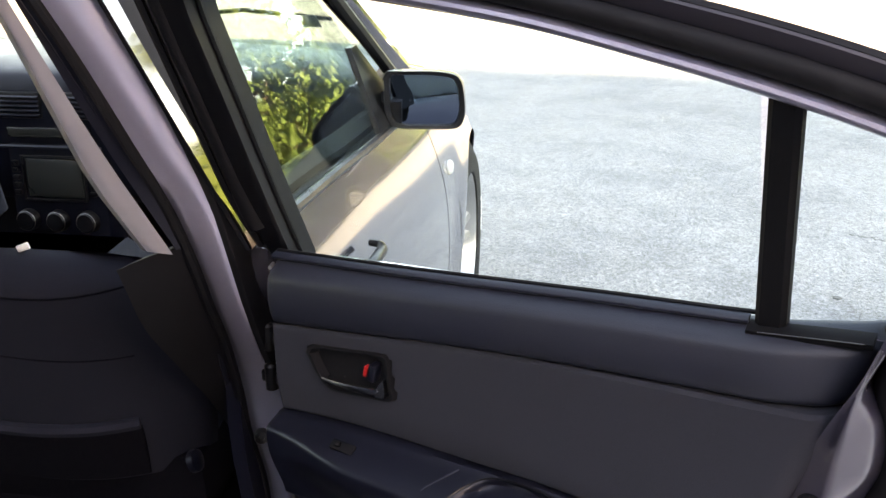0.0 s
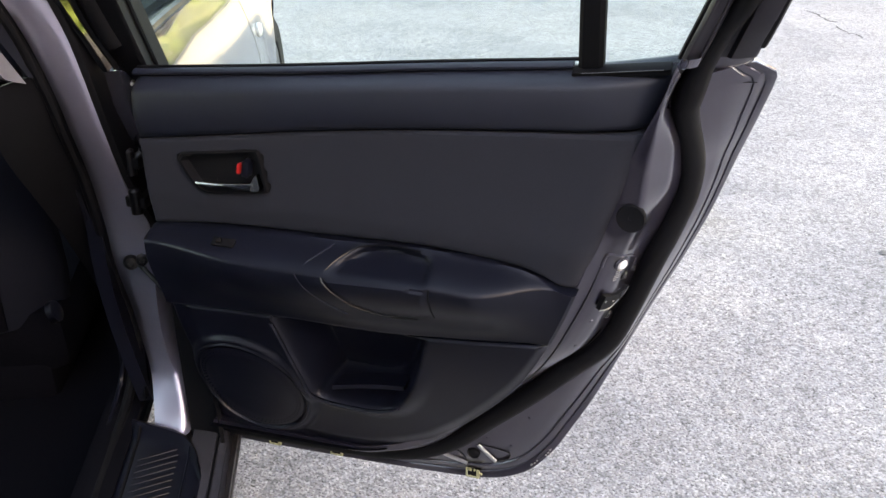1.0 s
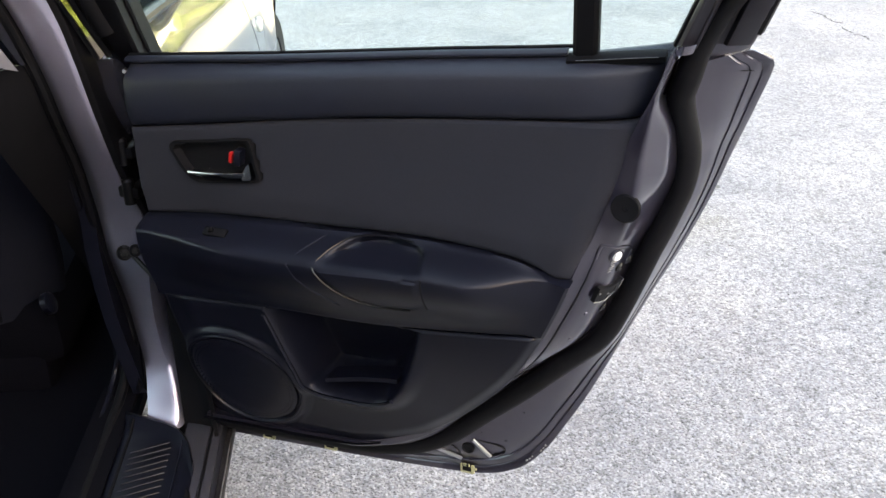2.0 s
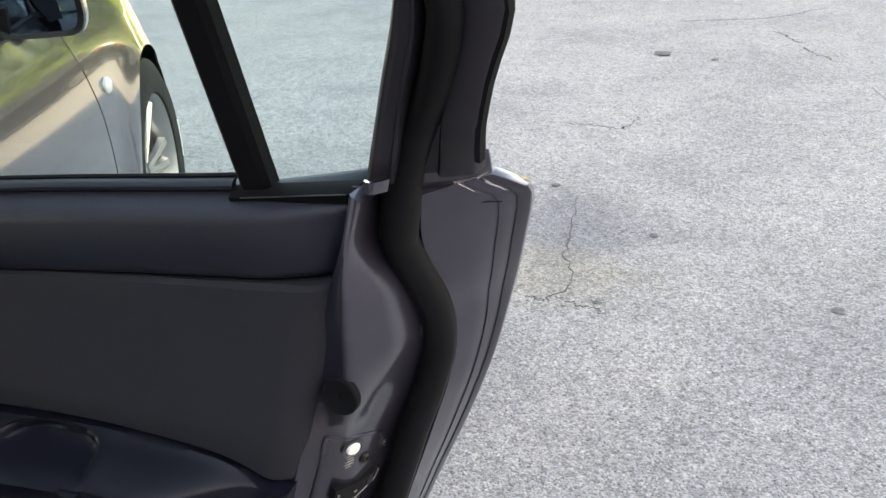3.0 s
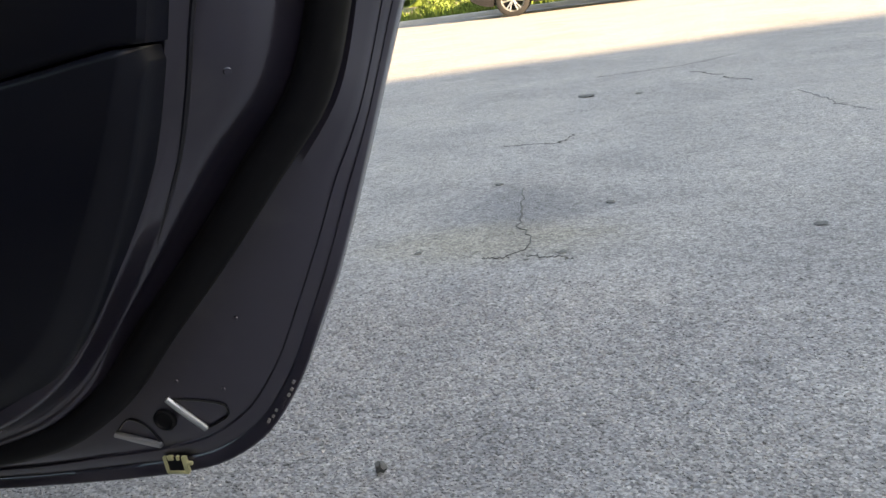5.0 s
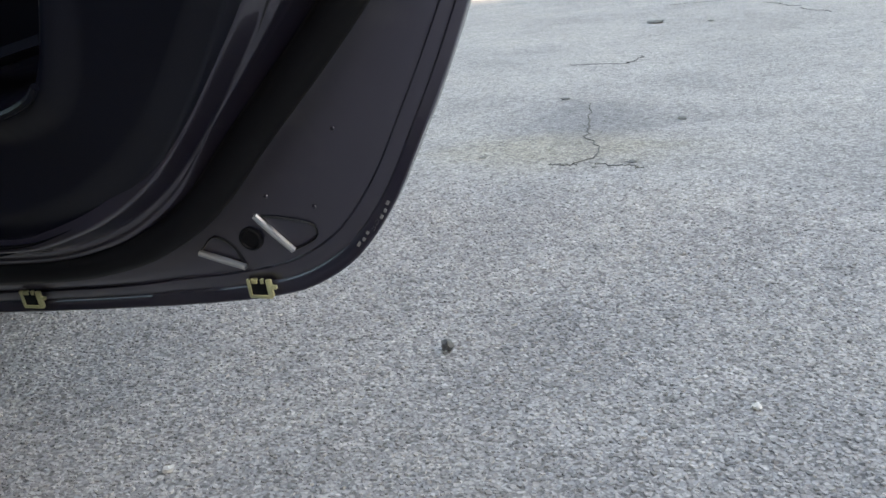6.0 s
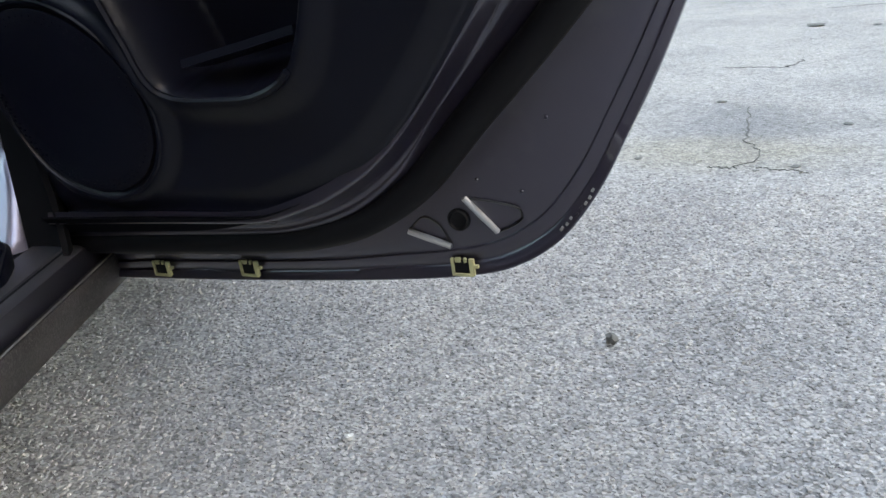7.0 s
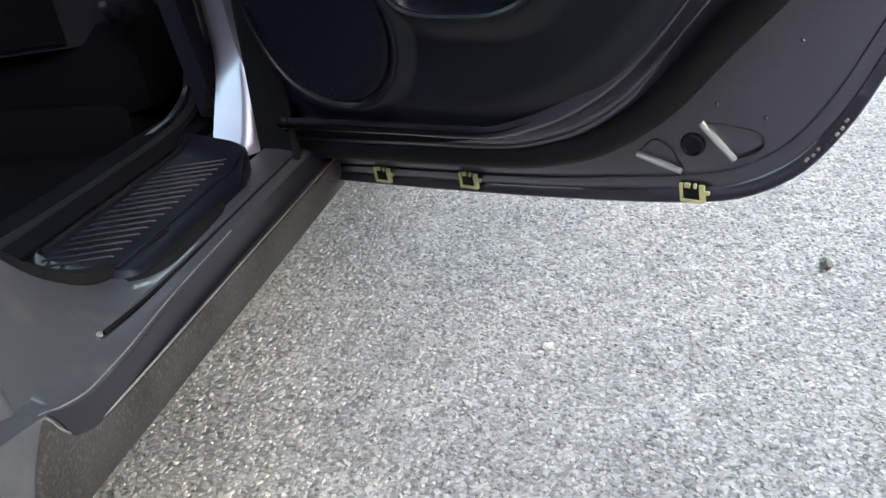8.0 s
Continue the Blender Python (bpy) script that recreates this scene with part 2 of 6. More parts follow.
GLASS_CLEAR = clear("windscreen_glass", (0.93, 0.97, 0.94))
MIRROR = shader("mirror_silver", (0.17, 0.20, 0.24), 0.02, 1.0)
BLACK_PAINT = shader("black_car_paint", (0.005, 0.005, 0.006), 0.25, 0.2, 1.0, vary=0.1)
LAMP_RED = shader("red_tail_lamp", (0.5, 0.02, 0.02), 0.2, spec=0.6, vary=0.05)
LAMP_CLEAR = shader("pale_lamp_lens", (0.6, 0.6, 0.58), 0.15, spec=0.6, vary=0.05)
CONCRETE = shader("pale_concrete", (0.42, 0.40, 0.36), 0.85, vary=0.15, vary_scale=2.0, bump=0.5, bump_scale=60.0)
RENDER = shader("grey_wall_plaster", (0.150, 0.155, 0.168), 0.9, vary=0.08, vary_scale=0.6, bump=0.4, bump_scale=80.0)
GRASS = shader("grass_blades", (0.10, 0.15, 0.03), 0.7, vary=0.35, vary_scale=2.0, spec=0.2)
LEAF = shader("tree_leaves", (0.085, 0.13, 0.028), 0.6, vary=0.4, vary_scale=0.9, spec=0.3)
BARK = shader("tree_bark", (0.13, 0.10, 0.07), 0.9, vary=0.25, vary_scale=5.0, bump=0.8, bump_scale=30.0)
SOIL = shader("dry_verge_soil", (0.20, 0.17, 0.09), 0.95, vary=0.3, vary_scale=1.5, stain=((0.09, 0.13, 0.03), 1.2, 0.45, 0.6, 0.8))
GREY_PLASTIC = shader("grey_plastic", (0.035, 0.037, 0.042), 0.3, vary=0.05)
PAPER = shader("white_paper", (0.75, 0.75, 0.73), 0.7, vary=0.03)
TAR = shader("dark_crack_fill", (0.075, 0.074, 0.071), 0.95, vary=0.3, vary_scale=30.0)
GREYSTONE = shader("dark_pebble_stone", (0.10, 0.10, 0.095), 0.85, vary=0.3, vary_scale=60.0, bump=0.6, bump_scale=200.0)
PALESTONE = shader("pale_pebble_stone", (0.48, 0.47, 0.45), 0.8, vary=0.1, vary_scale=60.0)
ASPHALT = asphalt("worn_asphalt")
ASPHALT_CHIPS = asphalt("bare_asphalt_stones", True)


# ---- mesh tools ----
def part(name, bm, material, parent=None, label="", sharp=38.0):
    """Links a bmesh as ONE mesh object under a thing or a part."""
    bmesh.ops.recalc_face_normals(bm, faces=bm.faces)
    for f in bm.faces:
        f.smooth = True
    for e in bm.edges:
        if len(e.link_faces) == 2 and e.calc_face_angle(0.0) > radians(sharp):
            e.smooth = False
    me = bpy.data.meshes.new(name)
    bm.to_mesh(me)
    bm.free()
    me.materials.append(material)
    ob = new(name, me)
    if parent:
        ob.parent = parent
    if label:
        tagged(ob, label)
    return ob


def thing(name, label, category, m=None, group="", kind=""):
    ob = new(name)
    ob.empty_display_size = 0.2
    if m is not None:
        ob.matrix_world = m
    return tagged(ob, label, category, group, kind)


def cur(*pts):
    """A smooth curve through (a, b) points, flat beyond its ends."""
    xs, ys = [p[0] for p in pts], [p[1] for p in pts]
    n = len(xs)
    d = [(ys[i + 1] - ys[i]) / (xs[i + 1] - xs[i]) for i in range(n - 1)]
    k = [d[0]] + [0.0 if d[i - 1] * d[i] <= 0 else 2 * d[i - 1] * d[i] / (d[i - 1] + d[i]) for i in range(1, n - 1)] + [d[-1]]

    def at(x):
        if x <= xs[0]:
            return ys[0]
        if x >= xs[-1]:
            return ys[-1]
        i = max(j for j in range(n - 1) if xs[j] <= x)
        h = xs[i + 1] - xs[i]
        t = (x - xs[i]) / h
        return ((2 * t**3 - 3 * t**2 + 1) * ys[i] + (t**3 - 2 * t**2 + t) * h * k[i] + (3 * t**2 - 2 * t**3) * ys[i + 1] + (t**3 - t**2) * h * k[i + 1])
    return at


def spline(pts, n):
    """n points along a smooth line through pts."""
    ps = [Vector(p) for p in pts]
    acc = [0.0]
    for a, c in zip(ps, ps[1:]):
        acc.append(acc[-1] + max((c - a).length, 1e-6))
    fs = [cur(*zip(acc, [p[i] for p in ps])) for i in range(3)]
    return [Vector([f(acc[-1] * j / (n - 1)) for f in fs]) for j in range(n)]


def ease(t):
    t = min(1.0, max(0.0, t))
    return t * t * (3 - 2 * t)


def sheet(f, nu, nv, thick, bm=None):
    """A curved sheet f(u, v) with a thickness (a vector)."""
    bm = bm or bmesh.new()
    thick = Vector(thick)
    a = [[bm.verts.new(f(i / nu, j / nv)) for j in range(nv + 1)] for i in range(nu + 1)]
    c = [[bm.verts.new(v.co + thick) for v in row] for row in a]
    for i in range(nu):
        for j in range(nv):
            bm.faces.new((a[i][j], a[i + 1][j], a[i + 1][j + 1], a[i][j + 1]))
            bm.faces.new((c[i][j], c[i][j + 1], c[i + 1][j + 1], c[i + 1][j]))
    for i in range(nu):
        bm.faces.new((a[i][0], c[i][0], c[i + 1][0], a[i + 1][0]))
        bm.faces.new((a[i][nv], a[i + 1][nv], c[i + 1][nv], c[i][nv]))
    for j in range(nv):
        bm.faces.new((a[0][j], a[0][j + 1], c[0][j + 1], c[0][j]))
        bm.faces.new((a[nu][j], c[nu][j], c[nu][j + 1], a[nu][j + 1]))
    return bm


def loft(rows, bm=None, ring=True, caps=True):
    """A skin over rows of points; ring: each row is closed."""
    bm = bm or bmesh.new()
    vs = [[bm.verts.new(p) for p in r] for r in rows]
    n = len(rows[0])
    for a, c in zip(vs, vs[1:]):
        for j in range(n if ring else n - 1):
            k = (j + 1) % n
            bm.faces.new((a[j], a[k], c[k], c[j]))
    if ring and caps:
        bm.faces.new(vs[0])
        bm.faces.new(vs[-1])
    return bm


def tube(pts, r, n=8, closed=False, bm=None, squash=1.0):
    """A round bar along points; r may be a list."""
    ps = [Vector(p) for p in pts]
    m = len(ps)
    rows, side = [], None
    for i, p in enumerate(ps):
        a, c = (ps[i - 1], ps[(i + 1) % m]) if closed else (ps[max(i - 1, 0)], ps[min(i + 1, m - 1)])
        t = (c - a).normalized()
        if side is None:
            side = t.orthogonal().normalized()
        side = (side - t * side.dot(t)).normalized()
        up = t.cross(side)
        rr = r[i] if isinstance(r, (list, tuple)) else r
        rows.append([p + side * rr * math.cos(2 * math.pi * k / n) + up * rr * squash * math.sin(2 * math.pi * k / n) for k in range(n)])
    if closed:
        bm = loft_loop(rows, bm)
        return bm
    return loft(rows, bm)


def loft_loop(rows, bm=None):
    bm = bm or bmesh.new()
    vs = [[bm.verts.new(p) for p in r] for r in rows]
    n = len(rows[0])
    for i in range(len(vs)):
        a, c = vs[i], vs[(i + 1) % len(vs)]
        for j in range(n):
            k = (j + 1) % n
            bm.faces.new((a[j], a[k], c[k], c[j]))
    return bm


def box(size, m=None, bevel=0.0, bm=None):
    """A box of that size round the origin of m, with rounded edges."""
    part_bm = bmesh.new()
    bmesh.ops.create_cube(part_bm, size=1.0)
    bmesh.ops.scale(part_bm, vec=size, verts=part_bm.verts)
    if bevel:
        bmesh.ops.bevel(part_bm, geom=part_bm.edges[:], offset=bevel, segments=2, profile=0.5, affect="EDGES")
    if m is not None:
        bmesh.ops.transform(part_bm, matrix=m, verts=part_bm.verts)
    return joined(part_bm, bm)


def joined(extra, bm):
    if bm is None:
        return extra
    me = bpy.data.meshes.new("scrap")
    extra.to_mesh(me)
    extra.free()
    bm.from_mesh(me)
    bpy.data.meshes.remove(me)
    return bm


def turned(profile, m=None, n=24, bm=None, caps=True):
    """A body turned round z from (radius, height) points."""
    rows = [[Vector((max(r, 1e-5) * math.cos(2 * math.pi * k / n), max(r, 1e-5) * math.sin(2 * math.pi * k / n), h)) for k in range(n)] for r, h in profile]
    out = loft(rows, None, True, caps)
    if m is not None:
        bmesh.ops.transform(out, matrix=m, verts=out.verts)
    return joined(out, bm)


def plate(outline, front, depth, bm=None, inset=0.0):
    """A plate with an outline of points and a depth vector; inset rounds its front edge."""
    bm = bm or bmesh.new()
    ps = [Vector(p) for p in outline]
    mid = sum(ps, Vector()) / len(ps)
    d = Vector(depth)
    rows = [[p + d for p in ps], [p + d * 0.25 for p in ps] if inset else ps]
    if inset:
        rows.append([p + (mid - p).normalized() * inset for p in ps])
    return loft(rows, bm)


def facing(at, normal, up=(0, 0, 1)):
    """A pose at a place whose z axis is the normal."""
    z = Vector(normal).normalized()
    x = Vector(up).cross(z).normalized()
    y = z.cross(x)
    return Matrix.Translation(at) @ Matrix((x, y, z)).transposed().to_4x4()


# ---- ground and surroundings ----
def ground_sheet():
    bm = bmesh.new()
    vs = [bm.verts.new((x, y, 0)) for x, y in ((-400, -400), (400, -400), (400, 400), (-400, 400))]
    bm.faces.new(vs)
    ob = part("ground", bm, ASPHALT)
    tagged(ob, "worn grey asphalt of pale stone chips, cracked and stained", "asphalt", kind="structure")


ground_sheet()

# an unseen wall, added to cast the shade on the yard
wall = part("shade_wall", box((220, 0.4, 14.6), Matrix.Translation((20.0, -20.0, 7.3)) @ Matrix.Rotation(math.atan2(0.3, 1), 4, "Z"), 0.03), RENDER)
tagged(wall, "plain grey plastered wall, unseen, added to shade the yard", "wall", kind="structure")

# ---- the car: x to its right, y ahead, z up, from the sill beside the hinge ----
CAR = Matrix.Translation((-0.11, 0.175, 0)) @ Matrix.Rotation(radians(25.0), 4, "Z")
car = thing("car", "violet-grey four-door car with one rear door wide open", "car", CAR)
MID = -0.84

# ---- the open rear door: x along it from the hinge, y outward, z up ----
def lean(z):
    """How far the window frame leans in above the belt."""
    return -0.42 * (z - 0.93)


RIM = [  # trim edge, jamb crest, seal's far side, flange edge, down the free end and along the bottom
    ((0.588, -0.032, 0.935), (0.590, 0.020, 0.925), (0.610, 0.026, 0.918), (0.652, 0.056, 0.927)),
    ((0.573, -0.024, 0.885), (0.579, 0.028, 0.888), (0.605, 0.037, 0.880), (0.673, 0.070, 0.913)),
    ((0.559, -0.014, 0.840), (0.592, 0.046, 0.842), (0.612, 0.061, 0.832), (0.662, 0.095, 0.863)),
    ((0.545, -0.005, 0.797), (0.594, 0.058, 0.804), (0.612, 0.082, 0.794), (0.645, 0.121, 0.802)),
    ((0.528, -0.001, 0.748), (0.580, 0.060, 0.752), (0.603, 0.091, 0.742), (0.628, 0.131, 0.742)),
    ((0.510, -0.001, 0.695), (0.560, 0.064, 0.702), (0.587, 0.091, 0.690), (0.604, 0.137, 0.676)),
    ((0.494, 0.003, 0.648), (0.541, 0.070, 0.640), (0.567, 0.096, 0.632), (0.572, 0.142, 0.600)),
    ((0.475, 0.014, 0.600), (0.516, 0.074, 0.580), (0.542, 0.101, 0.566), (0.534, 0.144, 0.505)),
    ((0.440, 0.032, 0.532), (0.464, 0.076, 0.528), (0.502, 0.106, 0.516), (0.507, 0.143, 0.440)),
    ((0.393, 0.044, 0.468), (0.415, 0.079, 0.476), (0.454, 0.110, 0.462), (0.484, 0.142, 0.393)),
    ((0.344, 0.056, 0.412), (0.365, 0.084, 0.424), (0.396, 0.114, 0.406), (0.460, 0.140, 0.348)),
    ((0.298, 0.059, 0.377), (0.314, 0.089, 0.366), (0.336, 0.118, 0.352), (0.424, 0.137, 0.306)),
    ((0.250, 0.060, 0.354), (0.262, 0.091, 0.335), (0.272, 0.120, 0.320), (0.375, 0.137, 0.282)),
    ((0.200, 0.060, 0.341), (0.200, 0.091, 0.320), (0.204, 0.121, 0.308), (0.290, 0.139, 0.269)),
    ((0.100, 0.060, 0.337), (0.100, 0.091, 0.314), (0.100, 0.122, 0.300), (0.120, 0.140, 0.256)),
    ((-0.030, 0.060, 0.331), (-0.040, 0.091, 0.306), (-0.045, 0.122, 0.292), (-0.082, 0.141, 0.245)),
]
STEPS = 110
EDGE, CREST, GROOVE, FLANGE = ([p for p in spline([r[i] for r in RIM], STEPS)] for i in range(4))
EDGE = [p + Vector((-0.002, 0.003 * ease((p.z - 0.45) / 0.2), 0)) for p in EDGE]


FOLDS = (0.0, 0.18, 0.27, 0.33, 0.40, 0.56, 0.72, 0.86, 1.0)
FOLD_FLAT = cur(*zip(FOLDS, (0.001, -0.005, -0.009, -0.012, -0.015, -0.020, -0.022, -0.016, 0.0)))
FOLD_FOOT = cur(*zip(FOLDS, (0.003, -0.001, 0.001, 0.003, 0.005, 0.008, 0.006, 0.002, 0.0)))


CREASE = cur((0.70, 0.66), (0.74, 0.60), (0.77, 0.48), (0.80, 0.34), (0.84, 0.24), (0.89, 0.14))
TURN = cur((0.70, 0.70), (0.74, 0.68), (0.77, 0.74), (0.80, 0.84), (0.84, 0.88), (0.89, 0.90))


def pressing(k, z):
    """The jamb's two facets: one leaning to the cabin as far as the crease, one falling away to the seal."""
    c, t = CREASE(z), TURN(z)
    a, b = -0.016 * c, 0.026
    if k < c:
        y = a * k / c
    elif k < t:
        y = a + (b - a) * (k - c) / (t - c)
    else:
        y = b + (0.060 - b) * (k - t) / (1 - t)
    return y - 0.060 * k


def fold(k, z):
    """How the jamb is pressed between the trim edge and its crest."""
    low, hollow = ease((0.64 - z) / 0.24), ease((z - 0.70) / 0.06) * ease((0.905 - z) / 0.05)
    deep = sum(pressing(min(1.0, max(0.0, k + d)), z) for d in (-0.06, -0.03, 0.0, 0.03, 0.06)) / 5 if 0.06 < k < 0.94 else pressing(k, z)
    return (FOLD_FLAT(k) + (deep - FOLD_FLAT(k)) * hollow) * (1 - low) + FOLD_FOOT(k) * low


def shell_row(i):
    t, j, s, f = EDGE[i], CREST[i], GROOVE[i], FLANGE[i]
    out = Vector((0, 1, 0))
    h = (f - s).normalized()
    ln = (f - s).length
    lip = min(0.0135, ln * 0.24)
    a, c, e = f - h * lip * 2.0, f - h * lip, f
    face = [t.lerp(j, k) + out * fold(k, j.z) for k in np.linspace(0, 1, 29)]
    hem = []
    for p, d in ((a, 0.0), (c, -0.0006)):  # two pressed lines, then the rolled edge
        hem += [p - h * 0.0022 + out * d, p - h * 0.0008 + out * (d + 0.0011), p + h * 0.0010 + out * (d + 0.0011), p + h * 0.0026 + out * (d - 0.0006)]
    return [t + out * 0.012 + (t - j).normalized() * 0.012] + face + [
            j.lerp(s, 0.3) + out * 0.012, j.lerp(s, 0.7) + out * 0.008, s, s.lerp(f, 0.3)] + hem + [
            e - h * 0.0012 - out * 0.0042, e - out * 0.0036, e + out * 0.004 - h * 0.0002, e + out * 0.012 - h * 0.003, s + out * 0.02, t + out * 0.05]


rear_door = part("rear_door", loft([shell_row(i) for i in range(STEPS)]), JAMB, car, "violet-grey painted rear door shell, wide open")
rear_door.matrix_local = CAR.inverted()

# outer skin and hinge end
low = cur((-0.09, 0.247), (0.1, 0.257), (0.25, 0.268), (0.349, 0.279), (0.40, 0.294), (0.432, 0.314), (0.459, 0.349), (0.483, 0.393), (0.506, 0.440), (0.533, 0.505),
          (0.571, 0.600), (0.603, 0.676), (0.627, 0.742), (0.644, 0.802), (0.661, 0.863), (0.6735, 0.910))
skin_edge = cur(*[(r[3][2], r[3][1] + 0.007) for r in reversed(RIM)])


belt_out = cur((-0.09, 0.862), (0.0, 0.872), (0.166, 0.888), (0.36, 0.900), (0.487, 0.900), (0.56, 0.894), (0.60, 0.892), (0.63, 0.897), (0.674, 0.900))


def skin(u, v):
    x = -0.09 + 0.760 * u
    z0 = low(x)
    z1 = belt_out(x)
    z = z0 + (z1 - z0) * v
    y = skin_edge(z) + 0.030 * math.sin(math.pi * u) * math.sin(math.pi * v * 0.9)
    tuck = ease((v - 0.55) / 0.45) * ease((0.64 - x) / 0.08)
    return Vector((x, y + (0.030 - y) * tuck, z))


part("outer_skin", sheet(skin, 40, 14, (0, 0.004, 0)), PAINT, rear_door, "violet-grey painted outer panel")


def hinge_end(u, v):
    z = 0.262 + v * 0.6
    k = u * 3
    x = cur((0, -0.022), (1, -0.040), (2, -0.082), (3, -0.088))(k)
    y = cur((0, 0.012 + 0.05 * ease((0.6 - z) / 0.27)), (1, 0.05 + 0.03 * ease((0.6 - z) / 0.27)), (2, 0.075 - 0.030 * ease((z - 0.70) / 0.14)), (3, 0.145 - 0.10 * ease((z - 0.70) / 0.14)))(k)
    return Vector((x, y, z))


# Matt black stands in for the shade on this painted door end.
part("hinge_panel", sheet(hinge_end, 9, 20, (0.004, 0.004, 0)), MATT, rear_door, "hinge side of the door, blackened for the shaded gap")

# window frame
GLASS_EDGE = [(-0.017, 0.86), (-0.018, 0.95), (-0.017, 1.06), (-0.016, 1.145), (0.002, 1.170), (0.08, 1.173), (0.169, 1.166), (0.314, 1.152), (0.443, 1.128), (0.524, 1.109),
              (0.575, 1.0945), (0.622, 1.0785), (0.6345, 1.0720), (0.6325, 1.062), (0.612, 1.006), (0.589, 0.9445), (0.577, 0.912)]
OUT_EDGE = [(-0.062, 0.84), (-0.088, 0.95), (-0.088, 1.06), (-0.088, 1.165), (-0.055, 1.212), (0.08, 1.221), (0.169, 1.215), (0.314, 1.200), (0.443, 1.176), (0.524, 1.158),
            (0.60, 1.135), (0.665, 1.100), (0.689, 1.076), (0.692, 1.060), (0.676, 1.014), (0.653, 0.937), (0.645, 0.912)]
NF = 90
g_line = spline([(x, 0, z) for x, z in GLASS_EDGE], NF)
o_line = spline([(x, 0, z) for x, z in OUT_EDGE], NF)


def frame_point(i, k, y):
    p = g_line[i].lerp(o_line[i], k)
    back = 0.024 * k * ease((0.99 - p.z) / 0.06) if p.x > 0.3 else 0.0
    return Vector((p.x, y + lean(p.z) + back, p.z))


def frame_rows(shape, lo=0, hi=NF):
    return [[frame_point(i, k, y) for k, y in shape] for i in range(lo, hi)]


# the front post is satin black; the painted top with its inner rib is lightened as lit, the rear post darkened as
# shaded
FRONT_POST = 24
part("window_front_post", loft(frame_rows([(0.0, 0.020), (0.0, -0.004), (0.08, -0.008), (0.55, -0.008), (0.62, 0.0), (0.95, 0.004), (1.0, 0.008), (1.0, 0.020), (0.0, 0.034)], 0, FRONT_POST + 1)), GLOSS_BLACK, rear_door, "satin black window post")
CORNER = next(i for i in range(50, NF) if g_line[i].z < 1.0775)
part("window_frame", loft(frame_rows([(0.0, 0.020), (0.0, -0.003), (0.02, -0.009), (0.07, -0.0135), (0.13, -0.0145), (0.19, -0.0125), (0.24, -0.008), (0.28, -0.001), (0.30, 0.006), (0.32, 0.010), (0.0, 0.034)], FRONT_POST, CORNER + 1)), LIT_PAINT, rear_door, "violet-grey painted window frame, lightened where its rib catches sky")
part("window_rear_post", loft([[frame_point(i, k, y) for k, y in ((0.0, 0.020), (0.0, -0.003), (0.04, -0.007), (0.06, -0.0086), (0.085, -0.0086), (0.11, -0.0070), (0.21, -0.0066), (0.235, -0.0084), (0.262, -0.0084), (0.285, -0.004), (0.30, 0.006), (0.32, 0.010), (0.0, 0.034))] for i in range(CORNER, NF) if g_line[i].z > 0.924]), FRAME_SHADED, rear_door, "violet painted window post darkened for shade, with two ridges")
part("window_frame_outer", loft(frame_rows([(0.30, 0.006), (0.58, 0.006), (0.64, -0.003), (0.70, -0.004), (0.92, -0.004), (0.96, -0.002), (0.98, 0.012), (0.32, 0.034)], FRONT_POST, next(i for i in range(60, NF) if o_line[i].z < 0.936))), FRAME_SHADED, rear_door, "outer flange of the window frame, paint darkened for shade")
part("glass_channel", tube([frame_point(i, -0.02, 0.012) for i in range(0, NF - 2)], 0.003, 6), RUBBER, rear_door, "black rubber glass channel")
part("frame_edge_seal", tube([frame_point(i, 0.95, 0.002) for i in range(2, NF) if g_line[i].z > 0.945 or i < 20], 0.0045, 6), RUBBER, rear_door, "black rubber outer lip")

# door seal, one loop from the front top round to the bottom
seal_line = [frame_point(i, 0.50, -0.003) for i in range(4, NF - 8, 2)] + [Vector((0.604, 0.010, 0.930)), Vector((0.598, 0.016, 0.905)), Vector((0.593, 0.026, 0.885))]
seal_line += [CREST[i].lerp(GROOVE[i], 0.55) + Vector((0, -0.004, 0)) for i in range(13, STEPS, 3)]
seal_line = spline(seal_line, 190)
part("door_seal", tube(seal_line, [0.0135 - 0.0035 * ease((p.z - 0.90) / 0.08) for p in seal_line], 10), RUBBER, rear_door, "black rubber door seal")

# quarter-light bar, glass, belt strip
bar_rows = []
for z in np.linspace(0.915, 1.125, 8):
    k = (z - 0.92) / 0.19
    x0, x1 = 0.490 + 0.010 * k, 0.514 + 0.008 * k
    y = lean(z)
    bar_rows.append([(x0, y + 0.012, z), (x0, y + 0.001, z), (x0 + 0.004, y - 0.003, z), (x1 - 0.004, y - 0.003, z), (x1, y + 0.001, z), (x1, y + 0.012, z)])
part("quarter_light_bar", loft(bar_rows), MATT, rear_door, "matt black quarter-light bar")
top_of = cur(*[(x, z) for x, z in GLASS_EDGE[4:13]])
belt = cur((-0.03, 0.872), (0.0, 0.875), (0.166, 0.890), (0.36, 0.910), (0.487, 0.922), (0.578, 0.933), (0.60, 0.935))


def pane(x0, x1, slant=0.0):
    def f(u, v):
        z0, x = 0.0, 0.0
        z = 0.9
        for _ in range(3):
            x = x0 + (x1 + slant * (z - 0.93) - x0) * u
            z = (belt(x) - 0.015) + (top_of(min(x, 0.63)) + 0.012 - belt(x) + 0.015) * v
        return Vector((x, lean(z) + 0.010, z))
    return f


window_glass = part("window_glass", sheet(pane(-0.028, 0.492), 10, 6, (0, 0.004, 0)), GLASS, rear_door, "green-tinted door glass, wound up", sharp=30)
